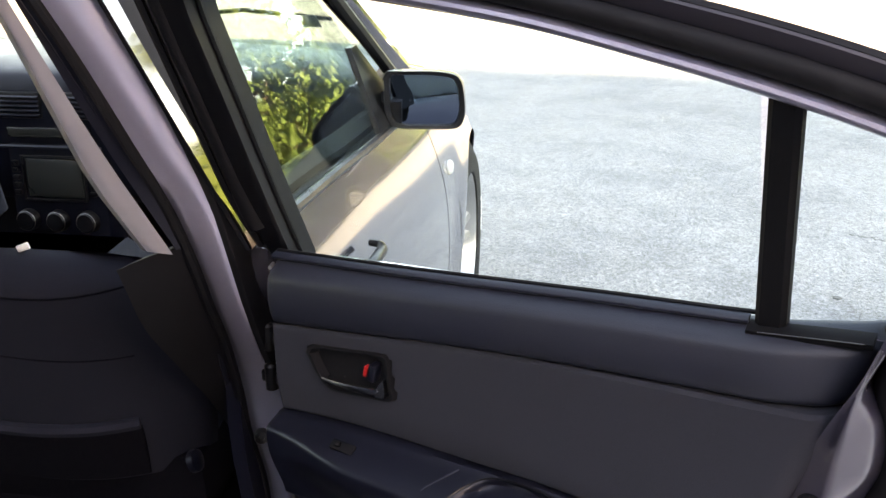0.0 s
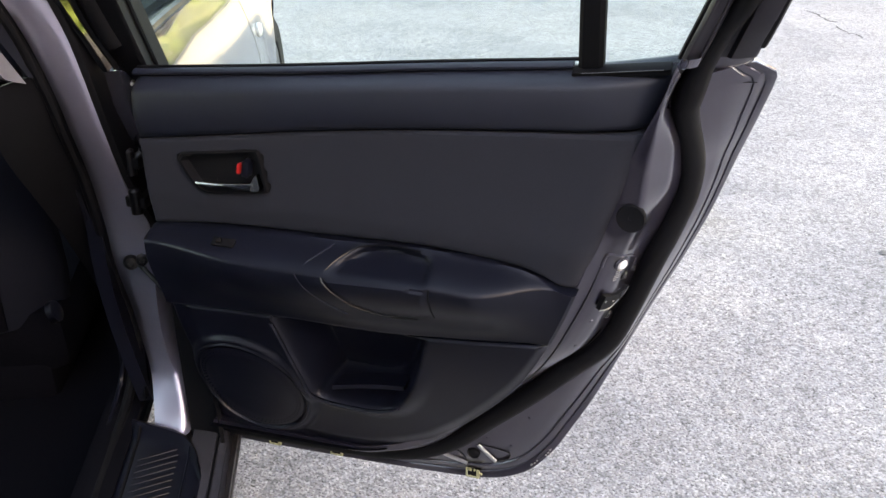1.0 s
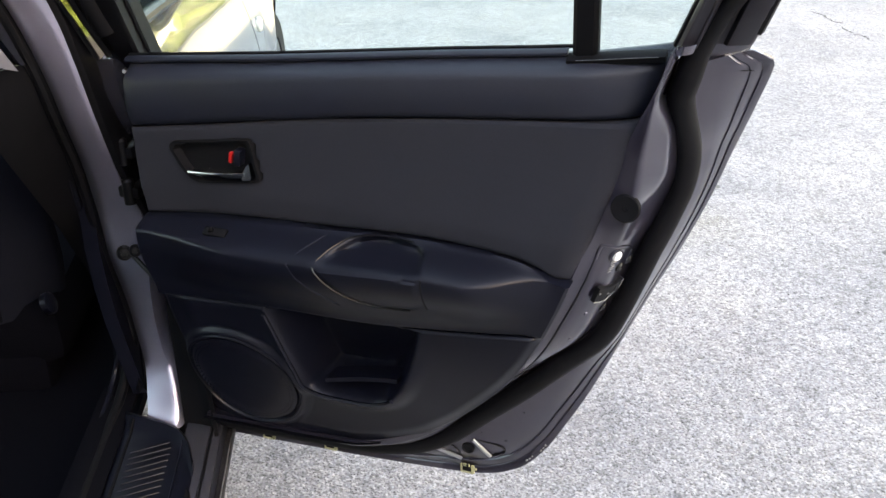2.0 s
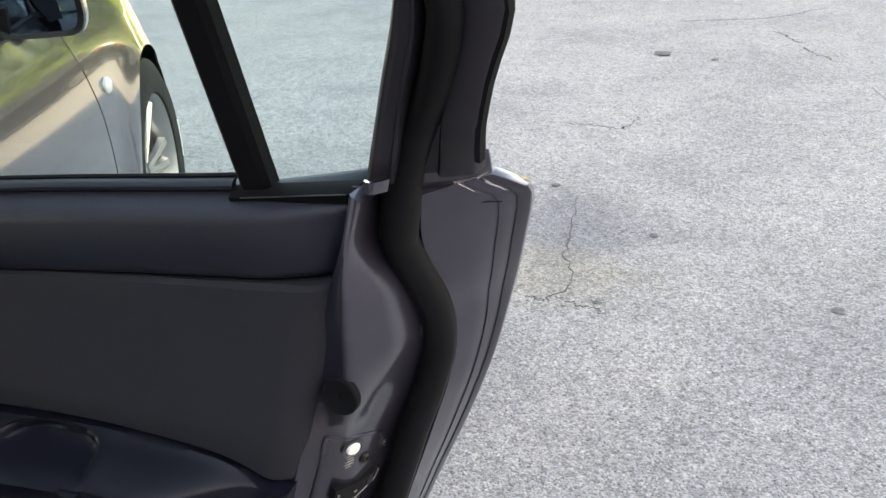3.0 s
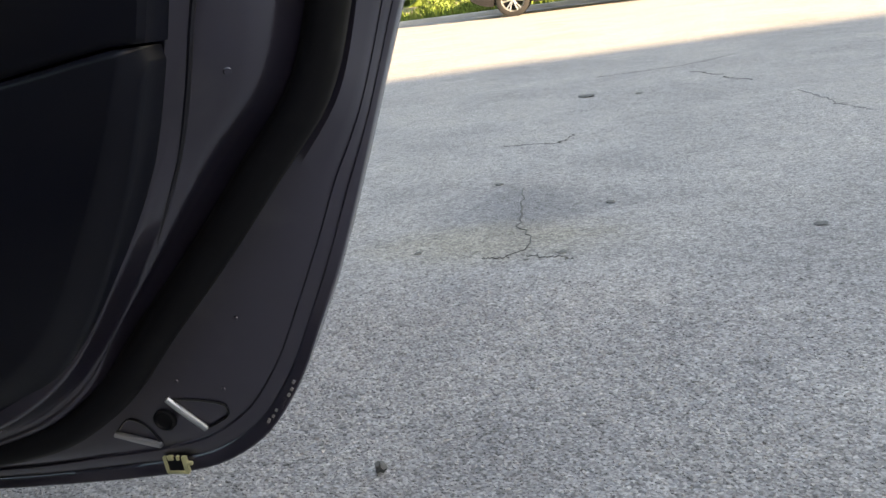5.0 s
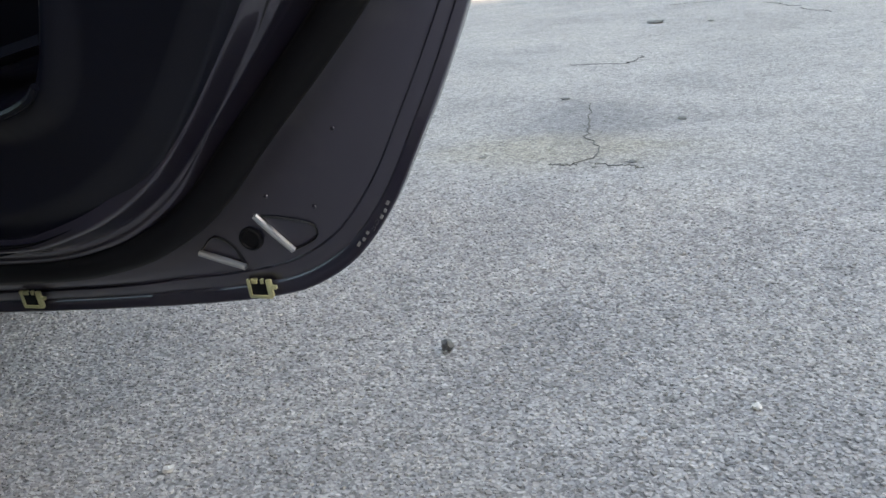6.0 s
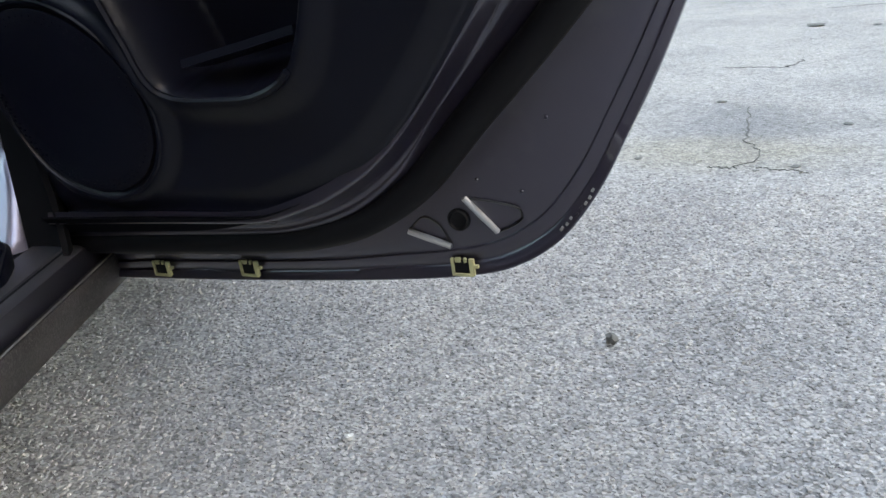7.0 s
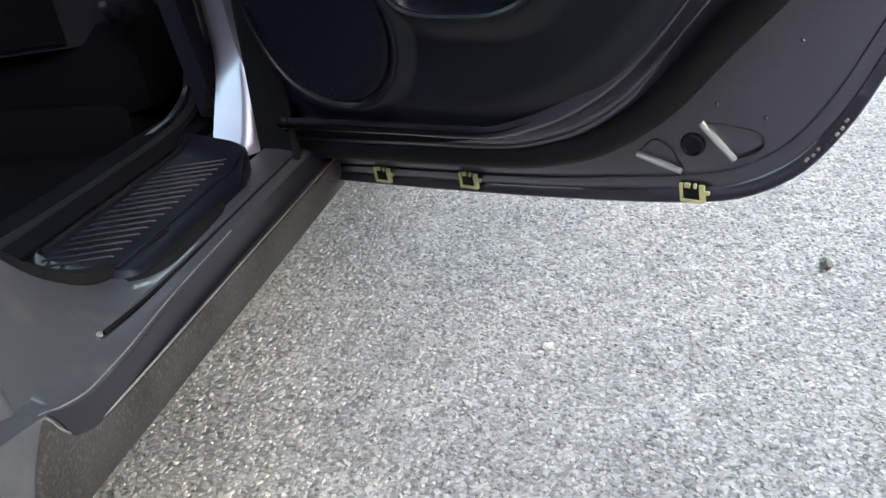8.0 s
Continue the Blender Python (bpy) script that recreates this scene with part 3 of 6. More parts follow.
quarter_glass = part("quarter_glass", sheet(pane(0.508, 0.588, 0.36), 6, 6, (0, 0.004, 0)), GLASS, rear_door, "green-tinted fixed quarter glass", sharp=30)
window_glass.visible_shadow = quarter_glass.visible_shadow = False


def belt_strip(u, v):
    x = -0.026 + 0.512 * u
    a = v * math.pi
    return Vector((x, 0.004 - 0.006 * math.sin(a) + 0.004 * v, belt(x) + 0.001 - 0.004 * math.cos(a)))


part("belt_weatherstrip", sheet(belt_strip, 30, 6, (0, 0.006, 0)), VINYL, rear_door, "dark blue-black belt weatherstrip")
part("belt_lip", tube([(x, 0.009, belt(x) + 0.0055) for x in np.linspace(-0.024, 0.490, 24)], 0.0022, 6), RUBBER, rear_door)


def corner_cap(u, v):
    x = 0.486 + 0.092 * u
    return Vector((x, -0.006 * (1 - v) + 0.009 * v, belt(x) - 0.005 + 0.008 * v - 0.004 * v * v))


part("quarter_light_cap", sheet(corner_cap, 10, 5, (0, 0.003, -0.006)), MATT, rear_door, "black plastic cap under the quarter light")
part("cap_joint", tube([(x, -0.0062, belt(x) - 0.0052) for x in np.linspace(0.495, 0.572, 8)], 0.0004, 5), GREY_PLASTIC, rear_door, "thin joint line")

# ---- inner trim ----
seam = cur((-0.03, 0.797), (-0.013, 0.799), (0.094, 0.814), (0.236, 0.834), (0.365, 0.848), (0.483, 0.858), (0.56, 0.864))
cloth_low = cur((-0.03, 0.686), (0.085, 0.698), (0.232, 0.704), (0.335, 0.709), (0.40, 0.706), (0.444, 0.701), (0.470, 0.692), (0.487, 0.683), (0.50, 0.68))
band_low = cur((-0.03, 0.574), (0.13, 0.584), (0.251, 0.586), (0.365, 0.596), (0.457, 0.608))
crest_z = cur((-0.03, 0.674), (0.104, 0.678), (0.195, 0.677), (0.354, 0.683), (0.424, 0.682), (0.468, 0.684), (0.50, 0.686))
trim_low = cur((-0.03, 0.331), (0.10, 0.337), (0.20, 0.341), (0.25, 0.354), (0.298, 0.377), (0.342, 0.412), (0.393, 0.468), (0.440, 0.532), (0.475, 0.600), (0.494, 0.648))
trim_right = cur((0.60, 0.475), (0.648, 0.494), (0.695, 0.510), (0.748, 0.528), (0.797, 0.545), (0.840, 0.559), (0.885, 0.573), (0.935, 0.588))


def base_y(x, z):
    return -0.013 + 0.073 * ease((0.615 - z) / 0.29) + 0.010 * ease((0.02 - x) / 0.05)


def panel(name, lo, hi, yf, material, nu, nv, roll=0.006, label="", right=trim_right, gap=0.0008, rolls=(1, 1, 1, 1), deep=0.026):
    """A trim panel between two lines, its edges rolled back into the joints."""
    def f(u, v):
        z = 0.7
        for _ in range(4):
            x1 = right(z) if callable(right) else right
            x = -0.024 + (x1 + 0.024) * u
            z = lo(x) + gap + (hi(x) - lo(x) - 2 * gap) * v
        d = min((x + 0.024) if rolls[0] else 1, (x1 - x) if rolls[1] else 1, (z - lo(x)) if rolls[2] else 1, (hi(x) - z) if rolls[3] else 1)
        k = max(0.0, 1 - d / roll)
        side = max(0.0, 1 - (x1 - x) / 0.03) if rolls[1] == 2 else 0.0
        return Vector((x, yf(x, z) + roll * 0.9 * k * k + 0.014 * side ** 2.2, z))
    return part(name, sheet(f, nu, nv, (0, deep, 0)), material, rear_door, label)


def upper_y(x, z):
    k = (z - seam(x)) / max(1e-4, belt(x) - seam(x))
    return -0.011 - 0.007 * math.sin(math.pi * min(1, max(0, k)) ** 0.8) + 0.016 * ease((k - 0.72) / 0.28) + 0.014 * ease((x - 0.50) / 0.08)


panel("upper_trim", seam, belt, upper_y, VINYL, 70, 18, 0.006, "dark vinyl-covered upper door trim", rolls=(1, 2, 1, 1), deep=0.007)


def cloth_y(x, z):
    return -0.012 + 0.006 * ease((0.735 - z) / 0.05) + 0.003 * math.sin(x * 9)


def inside(x, z, poly):
    """How deep a point lies inside an outline (metres, negative outside)."""
    hit, best = False, 9.0
    for (x0, z0), (x1, z1) in zip(poly, poly[1:] + poly[:1]):
        if (z0 > z) != (z1 > z) and x < (x1 - x0) * (z - z0) / (z1 - z0) + x0:
            hit = not hit
        dx, dz = x1 - x0, z1 - z0
        t = min(1, max(0, ((x - x0) * dx + (z - z0) * dz) / (dx * dx + dz * dz)))
        best = min(best, math.hypot(x - x0 - t * dx, z - z0 - t * dz))
    return best if hit else -best


def rounded(pts, n):
    ps = spline([(x, 0, z) for x, z in pts + pts[:1]], n + 1)[:-1]
    return [(p.x, p.z) for p in ps]


CUP = rounded([(0.226, 0.680), (0.238, 0.692), (0.262, 0.703), (0.300, 0.7075), (0.335, 0.706), (0.350, 0.700), (0.3545, 0.684), (0.352, 0.652), (0.338, 0.633), (0.300, 0.629), (0.270, 0.637), (0.244, 0.658)], 48)


def band_y(x, z):
    c = crest_z(x)
    depth = 0.044 * (1 - ease((x - 0.395) / 0.095)) * (0.45 + 0.55 * ease((x + 0.02) / 0.14)) + 0.004
    if z >= c:
        k = (z - c) / max(1e-4, cloth_low(x) - c)
        y = -0.011 - depth * (1 - ease(k * 1.02)) ** 0.8
    else:
        k = (c - z) / max(1e-4, c - band_low(x))
        y = -0.011 - depth * (1 - ease(k)) - 0.004 * math.sin(math.pi * k)
    d = inside(x, z, CUP)
    if d > 0:
        if z > c - 0.002:
            y += 0.024 * ease(d / 0.012) * ease((z - c - 0.001) / 0.010)
        else:
            y -= 0.0025 * ease(d / 0.006)
    return y


panel("armrest", band_low, cloth_low, band_y, PLASTIC, 150, 46, 0.004, "black moulded armrest with a pull cup", rolls=(1, 1, 1, 0))


def on_band(x, z, up=0.0):
    return Vector((x, band_y(x, z) - up, z))


lip = [on_band(x, z, 0.0022) if z < crest_z(x) else Vector((x, -0.011 - 0.044 * (1 - ease((z - crest_z(x)) / max(1e-4, cloth_low(x) - crest_z(x)))) ** 0.8 - 0.002, z)) for x, z in CUP]
lip = [p for p in lip[30:] + lip[:30] if p.x < 0.335]
part("pull_cup_rim", tube(lip, 0.0011, 6), GLOSS_BLACK, rear_door, "satin black rim of the pull cup")
ledge = [(0.195, 0.677), (0.207, 0.690), (0.226, 0.703)]
part("armrest_joint", tube([on_band(x, z, 0.0005) for x, z in ((0.243, 0.618), (0.222, 0.640), (0.205, 0.660), (0.195, 0.677), (0.205, 0.688), (0.226, 0.700))], 0.0011, 5), VINYL, rear_door, "joint line of the armrest")
part("pull_bar_joint", tube([on_band(0.355, z, 0.0004) for z in np.linspace(0.640, 0.685, 6)], 0.001, 5), RUBBER, rear_door)

# window switch
part("window_switch", box((0.030, 0.012, 0.004), facing((0.092, -0.035, 0.6905), (0, -0.5, 0.9)), 0.0015, box((0.007, 0.006, 0.007), facing((0.087, -0.037, 0.6938), (0.3, -0.7, 0.7)), 0.002)), MATT, rear_door, "black window switch")

# lower panel with pocket and speaker bulge
POCKET = rounded([(0.126, 0.584), (0.137, 0.545), (0.151, 0.495), (0.163, 0.450), (0.192, 0.4425), (0.235, 0.443), (0.272, 0.453), (0.296, 0.478), (0.314, 0.515), (0.328, 0.560), (0.336, 0.590), (0.23, 0.592)], 60)
SPK = (0.066, 0.442, 0.085)


def lower_y(x, z):
    y = base_y(x, z)
    r = math.hypot(x - SPK[0], z - SPK[1])
    y -= 0.009 * (1 - ease((r - SPK[2] - 0.001) / 0.012)) * (1 - ease((z - 0.56) / 0.02))
    y += 0.004 * (1 - ease((r - SPK[2] + 0.006) / 0.004))
    d = inside(x, z, POCKET)
    y -= 0.008 * (1 - ease((-d - 0.002) / 0.020)) * ease((0.56 - z) / 0.08) * (1 if d < 0 else 1)
    if d > 0:
        y += 0.075 * ease(d / 0.026)
    edge = z - trim_low(x)
    y += 0.010 * (1 - ease(edge / 0.03))
    return y


panel("lower_trim", trim_low, band_low, lower_y, PLASTIC, 200, 100, 0.005, "black moulded lower door trim with a map pocket", right=0.474)
part("pocket_lip", tube([Vector((x, lower_y(x, z) - 0.002, z)) for x, z in POCKET if z < 0.575 and x < 0.285], 0.0028, 6), PLASTIC, rear_door)


def holder(u, v):
    x = 0.190 + 0.10 * u
    return Vector((x, 0.056 - 0.034 * v + 0.004 * math.sin(math.pi * u), 0.470 + 0.020 * u + 0.003 * v))


part("bottle_shelf", sheet(holder, 10, 4, (0, 0, -0.006)), PLASTIC, rear_door, "black bottle shelf inside the pocket")
# speaker: domed grille of fine holes with a raised ring
def spk_point(r, a, lift):
    x, z = SPK[0] + r * math.cos(a), SPK[1] + r * math.sin(a)
    return Vector((x, base_y(SPK[0] + 0.9 * (x - SPK[0]), z) - 0.0095 - lift, z))


rows = [[spk_point(r, 2 * math.pi * k / 40, lift) for k in range(40)] for r, lift in ((0.0775, -0.006), (0.077, -0.001), (0.073, 0.0004), (0.055, 0.0012), (0.028, 0.0018), (0.0005, 0.0020))]
part("speaker_grille", loft(rows), PLASTIC, rear_door, "round black speaker grille")
part("speaker_ring", tube([spk_point(0.083, 2 * math.pi * k / 48, -0.0012) for k in range(48)], 0.0022, 6, True), PLASTIC, rear_door, "black raised speaker ring")
holes = bmesh.new()
for ring in range(2):
    for k in range(66):
        a = 2 * math.pi * (k + 0.5 * ring) / 66
        p = spk_point(0.0715 - ring * 0.0042, a, 0.0006)
        box((0.0018, 0.0010, 0.0018), Matrix.Translation(p), 0.0, holes)
part("grille_bead", holes, PLASTIC, rear_door, "rows of fine beads round the grille")

# black strip laid over the painted fold under the trim
NL = STEPS - 1


def under_strip(u, v):
    i = int(round(78 + (NL - 78) * u))
    t, j = EDGE[i], CREST[i]
    w = ease((i - 77) / 16)
    return t.lerp(j, -0.08 * w + (0.02 + 0.92 * v) * w) + Vector((0, -0.004 + 0.003 * v + 0.004 * (1 - w), 0.002))


part("lower_trim_strip", sheet(under_strip, NL - 78, 4, (0, 0.006, 0)), CARPET, rear_door, "black strip over the painted fold below the lower trim")

# inner handle
HANDLE = rounded([(0.0285, 0.7790), (0.0330, 0.7868), (0.0374, 0.7880), (0.0884, 0.7950), (0.1300, 0.8005), (0.1360, 0.8000), (0.1385, 0.7949), (0.1420, 0.7720), (0.1455, 0.7530), (0.1435, 0.7500), (0.1020, 0.7441), (0.0640, 0.7405), (0.0560, 0.7425), (0.0440, 0.7530)], 48)


def cloth_cut(x, z):
    """The cloth with the opening for the handle."""
    return cloth_y(x, z) + 0.024 * ease((inside(x, z, HANDLE) - 0.001) / 0.0025)


panel("cloth_insert", cloth_low, seam, cloth_cut, CLOTH, 120, 46, 0.005, "charcoal woven cloth door insert", rolls=(1, 2, 1, 1))
mid_x, mid_z = 0.093, 0.769


def ringed(k, y):
    return [Vector((mid_x + (x - mid_x) * k, cloth_y(x, z) + y, mid_z + (z - mid_z) * k)) for x, z in HANDLE]


bowl = loft([ringed(1.0, 0.004), ringed(1.0, -0.002), ringed(0.97, -0.0045), ringed(0.90, -0.0045), ringed(0.84, 0.001), ringed(0.74, 0.014), ringed(0.4, 0.020), ringed(0.02, 0.021)])
part("handle_bezel", bowl, MATT, rear_door, "black plastic handle bezel")
lever_rows = []
for k in np.linspace(0, 1, 9):  # a slim flat bar with a bright upper face, thicker towards its end
    x, z, h = 0.0515 + 0.0755 * k, 0.7552 + 0.0062 * k, 0.0022 + 0.0050 * k
    y = -0.0125 - 0.0035 * math.sin(math.pi * k)
    lever_rows.append([(x, y, z), (x, y - 0.0040, z - 0.0006), (x, y - 0.0046, z - 0.0022), (x, y - 0.0030, z - h - 0.0022), (x, y + 0.0030, z - h - 0.0022), (x, y + 0.0050, z - 0.001)])
end_rows = [[(x, y, z) for x, z in ((0.1235, 0.7600), (0.1255, 0.7622), (0.1290, 0.7690), (0.1315, 0.7712), (0.1328, 0.7700), (0.1362, 0.7560), (0.1350, 0.7530), (0.1245, 0.7520))] for y in (-0.004, -0.0135)]
end_rows = [end_rows[0]] + [[(x, y - (0.772 - z) * 0.22, z) for x, y, z in end_rows[1]]]
part("door_lever", loft(lever_rows, loft(end_rows)), CHROME, rear_door, "satin chrome door lever")
part("lever_arm", tube(spline([(0.0462, 0.004, 0.7745), (0.0535, 0.002, 0.7655), (0.0640, -0.002, 0.7592), (0.0760, -0.006, 0.7572)], 12), [0.0006 + 0.0012 * math.sin(math.pi * i / 11) for i in range(12)], 6), GREY_PLASTIC, rear_door, "dark curved lever arm")
part("lock_knob", box((0.0085, 0.014, 0.020), Matrix.Translation((0.1205, -0.012, 0.7785)) @ Matrix.Rotation(radians(10), 4, "Y"), 0.002), PLASTIC, rear_door, "black lock knob")
part("lock_mark", box((0.0042, 0.008, 0.0125), Matrix.Translation((0.1098, -0.011, 0.7765)) @ Matrix.Rotation(radians(10), 4, "Y"), 0.001), RED, rear_door, "red unlocked mark")

# ---- jamb fittings ----
def jamb_y(x, z):
    """The jamb's surface at a place, from the two nearest rows."""
    last = None
    for t, j in zip(EDGE, CREST):
        k = (x - t.x) / (j.x - t.x)
        q = (t.z + (j.z - t.z) * k, t.y + (j.y - t.y) * k + fold(min(1, max(0, k)), j.z))
        if last and (last[0] - z) * (q[0] - z) <= 0:
            w = (last[0] - z) / (last[0] - q[0])
            return last[1] + (q[1] - last[1]) * w
        last = q
    return 0.03


def jamb(x, z, up=0.0):
    """A place and the normal on the jamb face."""
    e = 0.007
    n = Vector((jamb_y(x + e, z) - jamb_y(x - e, z), -2 * e, jamb_y(x, z + e) - jamb_y(x, z - e))).normalized()
    return Vector((x, jamb_y(x, z), z)) + n * up, n


p, n = jamb(0.5545, 0.7745, 0.0012)
part("rubber_plug", turned([(0.0150, -0.004), (0.0150, 0.001), (0.0138, 0.0022), (0.0110, 0.0012), (0.003, 0.0014), (0.002, 0.0004), (0.0, 0.0004)], facing(p, n), 28), MATT, rear_door, "round black rubber plug")
p, n = jamb(0.5455, 0.708, 0.0012)
part("white_stud", turned([(0.0060, -0.004), (0.0060, 0.0012), (0.0048, 0.0026), (0.0, 0.0030)], facing(p, n), 20), WHITE, rear_door, "white plastic stud")
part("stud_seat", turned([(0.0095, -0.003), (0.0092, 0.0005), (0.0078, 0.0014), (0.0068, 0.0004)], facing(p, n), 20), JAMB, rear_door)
marks = bmesh.new()
for k, (w, h) in enumerate(((0.009, 0.0009), (0.006, 0.0008), (0.008, 0.0008), (0.008, 0.0008), (0.005, 0.0008))):
    q, n2 = jamb(0.5430 - 0.0010 * k, 0.6985 - 0.0030 * k, 0.0006)
    box((w, h, 0.0006), facing(q, n2), 0.0, marks)
part("label_bars", marks, STEEL, rear_door, "worn pale marking bars")
p, n = jamb(0.5360, 0.6585, 0.0020)
m = facing(p, n)
cut = m @ Matrix.Rotation(radians(-6), 4, "Z")
MOUTH_EDGE = [(-0.0225, 0.0105), (-0.0225, -0.0085), (-0.008, -0.0125), (0.002, -0.0130), (0.0205, -0.001), (0.0225, 0.0105), (0.019, 0.009), (0.005, 0.0055), (-0.008, 0.0075)]
part("latch_mouth", loft([[cut @ Vector((x, y, h)) for x, y in MOUTH_EDGE] for h in (-0.004, 0.0012)]), RUBBER, rear_door, "black latch opening")
part("latch_rim", tube([cut @ Vector((x, y, 0.0014)) for x, y in MOUTH_EDGE[1:6]], 0.0006, 6), STEEL, rear_door, "bare metal lip of the latch opening")
part("latch_claw", box((0.003, 0.0016, 0.001), cut @ Matrix.Translation((0.001, -0.003, 0.0018)), 0.0003, box((0.0022, 0.0022, 0.001), cut @ Matrix.Translation((-0.0185, 0.003, 0.0018)), 0.0003)), STEEL, rear_door, "steel latch claw")
part("latch_fork", box((0.006, 0.012, 0.001), cut @ Matrix.Translation((0.0150, 0.002, 0.0016)) @ Matrix.Rotation(radians(20), 4, "Z"), 0.0003), GLOSS_BLACK, rear_door, "dark latch fork")
part("crest_ridge", tube([CREST[i] + Vector((-0.002, -0.001, 0)) for i in range(STEPS) if 0.790 < CREST[i].z < 0.90], 0.0022, 6), JAMB, rear_door, "raised pressed ridge beside the seal")
pad = [(0.5260, 0.7060), (0.5285, 0.7160), (0.533, 0.7235), (0.541, 0.7225), (0.549, 0.7195), (0.5555, 0.713), (0.557, 0.704), (0.5555, 0.694)]
part("pressed_ridge", tube(spline([jamb(x, z, -0.0006)[0] for x, z in pad], 60), 0.0022, 8), JAMB, rear_door, "pressed ridge round the latch")
groove = [(0.4079, 0.4749), (0.4444, 0.5237), (0.4538, 0.5377), (0.4728, 0.5706), (0.5013, 0.6364), (0.5099, 0.6584), (0.5183, 0.6825), (0.5262, 0.7080)]
# A dark line laid in the groove as its shade.
part("pressed_groove", tube(spline([jamb(x, z, -0.0004)[0] for x, z in groove], 50), [0.0005 + 0.0015 * math.sin(math.pi * (k + 1) / 51) ** 0.5 for k in range(50)], 6), RECESS_SHADE, rear_door, "pressed groove beside the latch, drawn dark for its shade")
for x, z in ((0.5172, 0.6285), (0.4999, 0.5874)):
    part("weld_dimple", turned([(0.0030, -0.0008), (0.0022, 0.0004), (0.0, 0.0006)], facing(*jamb(x, z, 0.0004)), 10), JAMB, rear_door)
for x, z in ((0.5470, 0.6866), (0.5535, 0.6867), (0.5310, 0.6277)):
    q, n2 = jamb(x, z, 0.0008)
    part("latch_screw", turned([(0.0058, -0.003), (0.0058, 0.0002), (0.0052, 0.0006), (0.0044, 0.0010), (0.0040, 0.0018), (0.0022, 0.0020), (0.0018, 0.0004), (0.0, 0.0004)], facing(q, n2), 14), GLOSS_BLACK, rear_door, "dark latch screw")
# ---- flange fittings ----
def flange(x, z, up=0.0):
    """A place on the flange between the seal and the hem."""
    best = None
    for g, f in zip(GROOVE, FLANGE):
        dx, dz = f.x - g.x, f.z - g.z
        t = min(1.0, max(0.0, ((x - g.x) * dx + (z - g.z) * dz) / (dx * dx + dz * dz)))
        d = math.hypot(x - g.x - t * dx, z - g.z - t * dz)
        if best is None or d < best[0]:
            best = (d, g.y + (f.y - g.y) * t)
    return Vector((x, best[1] - 0.0008 - up, z))


FN = Vector((0, -1, -0.12))
# Beads silvered for their highlights, pressed outlines blackened for their shade.
for a, c in (((0.359, 0.347), (0.382, 0.318)), ((0.306, 0.317), (0.340, 0.304))):
    part("pressed_bead", tube([flange(*a), flange(*a, 0.001), flange((a[0] + c[0]) / 2, (a[1] + c[1]) / 2, 0.0014), flange(*c, 0.001), flange(*c)], [0.0012, 0.0026, 0.0028, 0.0026, 0.0012], 8), ALLOY, rear_door, "pressed bead in the flange, silvered for its highlight")
part("pressed_outline", tube(spline([flange(0.359, 0.347), flange(0.385, 0.343), flange(0.402, 0.337), flange(0.403, 0.331), flange(0.392, 0.322), flange(0.382, 0.318)], 20), 0.0009, 5), GLOSS_BLACK, rear_door)
part("pressed_outline", tube(spline([flange(0.306, 0.317), flange(0.322, 0.330), flange(0.334, 0.322), flange(0.340, 0.304)], 16), 0.0008, 5), GLOSS_BLACK, rear_door)
part("drain_plug", turned([(0.0095, -0.002), (0.0092, 0.001), (0.0078, 0.0018), (0.0068, 0.0), (0.003, -0.0006), (0.0, -0.0006)], facing(flange(0.351, 0.328, 0.001), FN), 20), RUBBER, rear_door, "black rubber drain plug")
for x, z in ((0.0265, 0.264), (0.132, 0.271), (0.3475, 0.286)):
    m = facing(flange(x, z, 0.0035), FN)
    bm = bmesh.new()
    for sx, sy, px, py in ((0.0028, 0.015, -0.0085, 0), (0.0045, 0.015, 0.0085, 0), (0.019, 0.0028, 0, -0.0072), (0.005, 0.004, -0.0035, 0.006), (0.0025, 0.004, 0.003, 0.006), (0.005, 0.003, 0.012, 0.001)):
        box((sx, sy, 0.003), m @ Matrix.Translation((px, py, 0)), 0.0006, bm)
    part("trim_clip", bm, CLIP, rear_door, "yellowed plastic trim clip")
    part("clip_hole", box((0.015, 0.0125, 0.0016), m @ Matrix.Translation((0, 0, -0.0006)), 0.0003), RUBBER, rear_door)
for k, i in enumerate(i for i in range(STEPS) if 0.314 < FLANGE[i].z < 0.356):
    h = (GROOVE[i] - FLANGE[i]).normalized()
    for w in (0.0, 0.5):
        p = FLANGE[i].lerp(FLANGE[i + 1], w) + h * (0.0050 + 0.0014 * math.sin(5.1 * k + 9 * w)) + Vector((0, -0.0042, 0))
        part("sealer_lump", box((0.0034 + 0.0012 * math.sin(3.3 * k + 7 * w), 0.0012, 0.0022), Matrix.Translation(p) @ Matrix.Rotation(radians(-55), 4, "Y"), 0.0005), JAMB if (k + int(2 * w)) % 3 == 2 else STEEL, rear_door)
for x, z in ((0.405, 0.352), (0.371, 0.362), (0.43, 0.41)):
    part("weld_dimple", turned([(0.0019, -0.0005), (0.0014, 0.0003), (0.0, 0.0004)], facing(flange(x, z, 0.0004), FN), 10), JAMB, rear_door)
# A black line drawn along the pressed crease as its shade.
part("shoulder_crease", tube([(0.616, 0.0415, 0.893), (0.640, 0.052, 0.906), (0.655, 0.059, 0.905)], [0.0004, 0.0007, 0.0004], 6), RUBBER, rear_door)
part("shoulder_fold", sheet(lambda u, v: Vector((0.602, 0.036, 0.893)).lerp(Vector((0.649, 0.057, 0.925)), u).lerp(Vector((0.606, 0.024, 0.952)).lerp(Vector((0.653, 0.034, 0.950)), u), v), 6, 6, (0, 0.003, -0.001)), JAMB, rear_door)
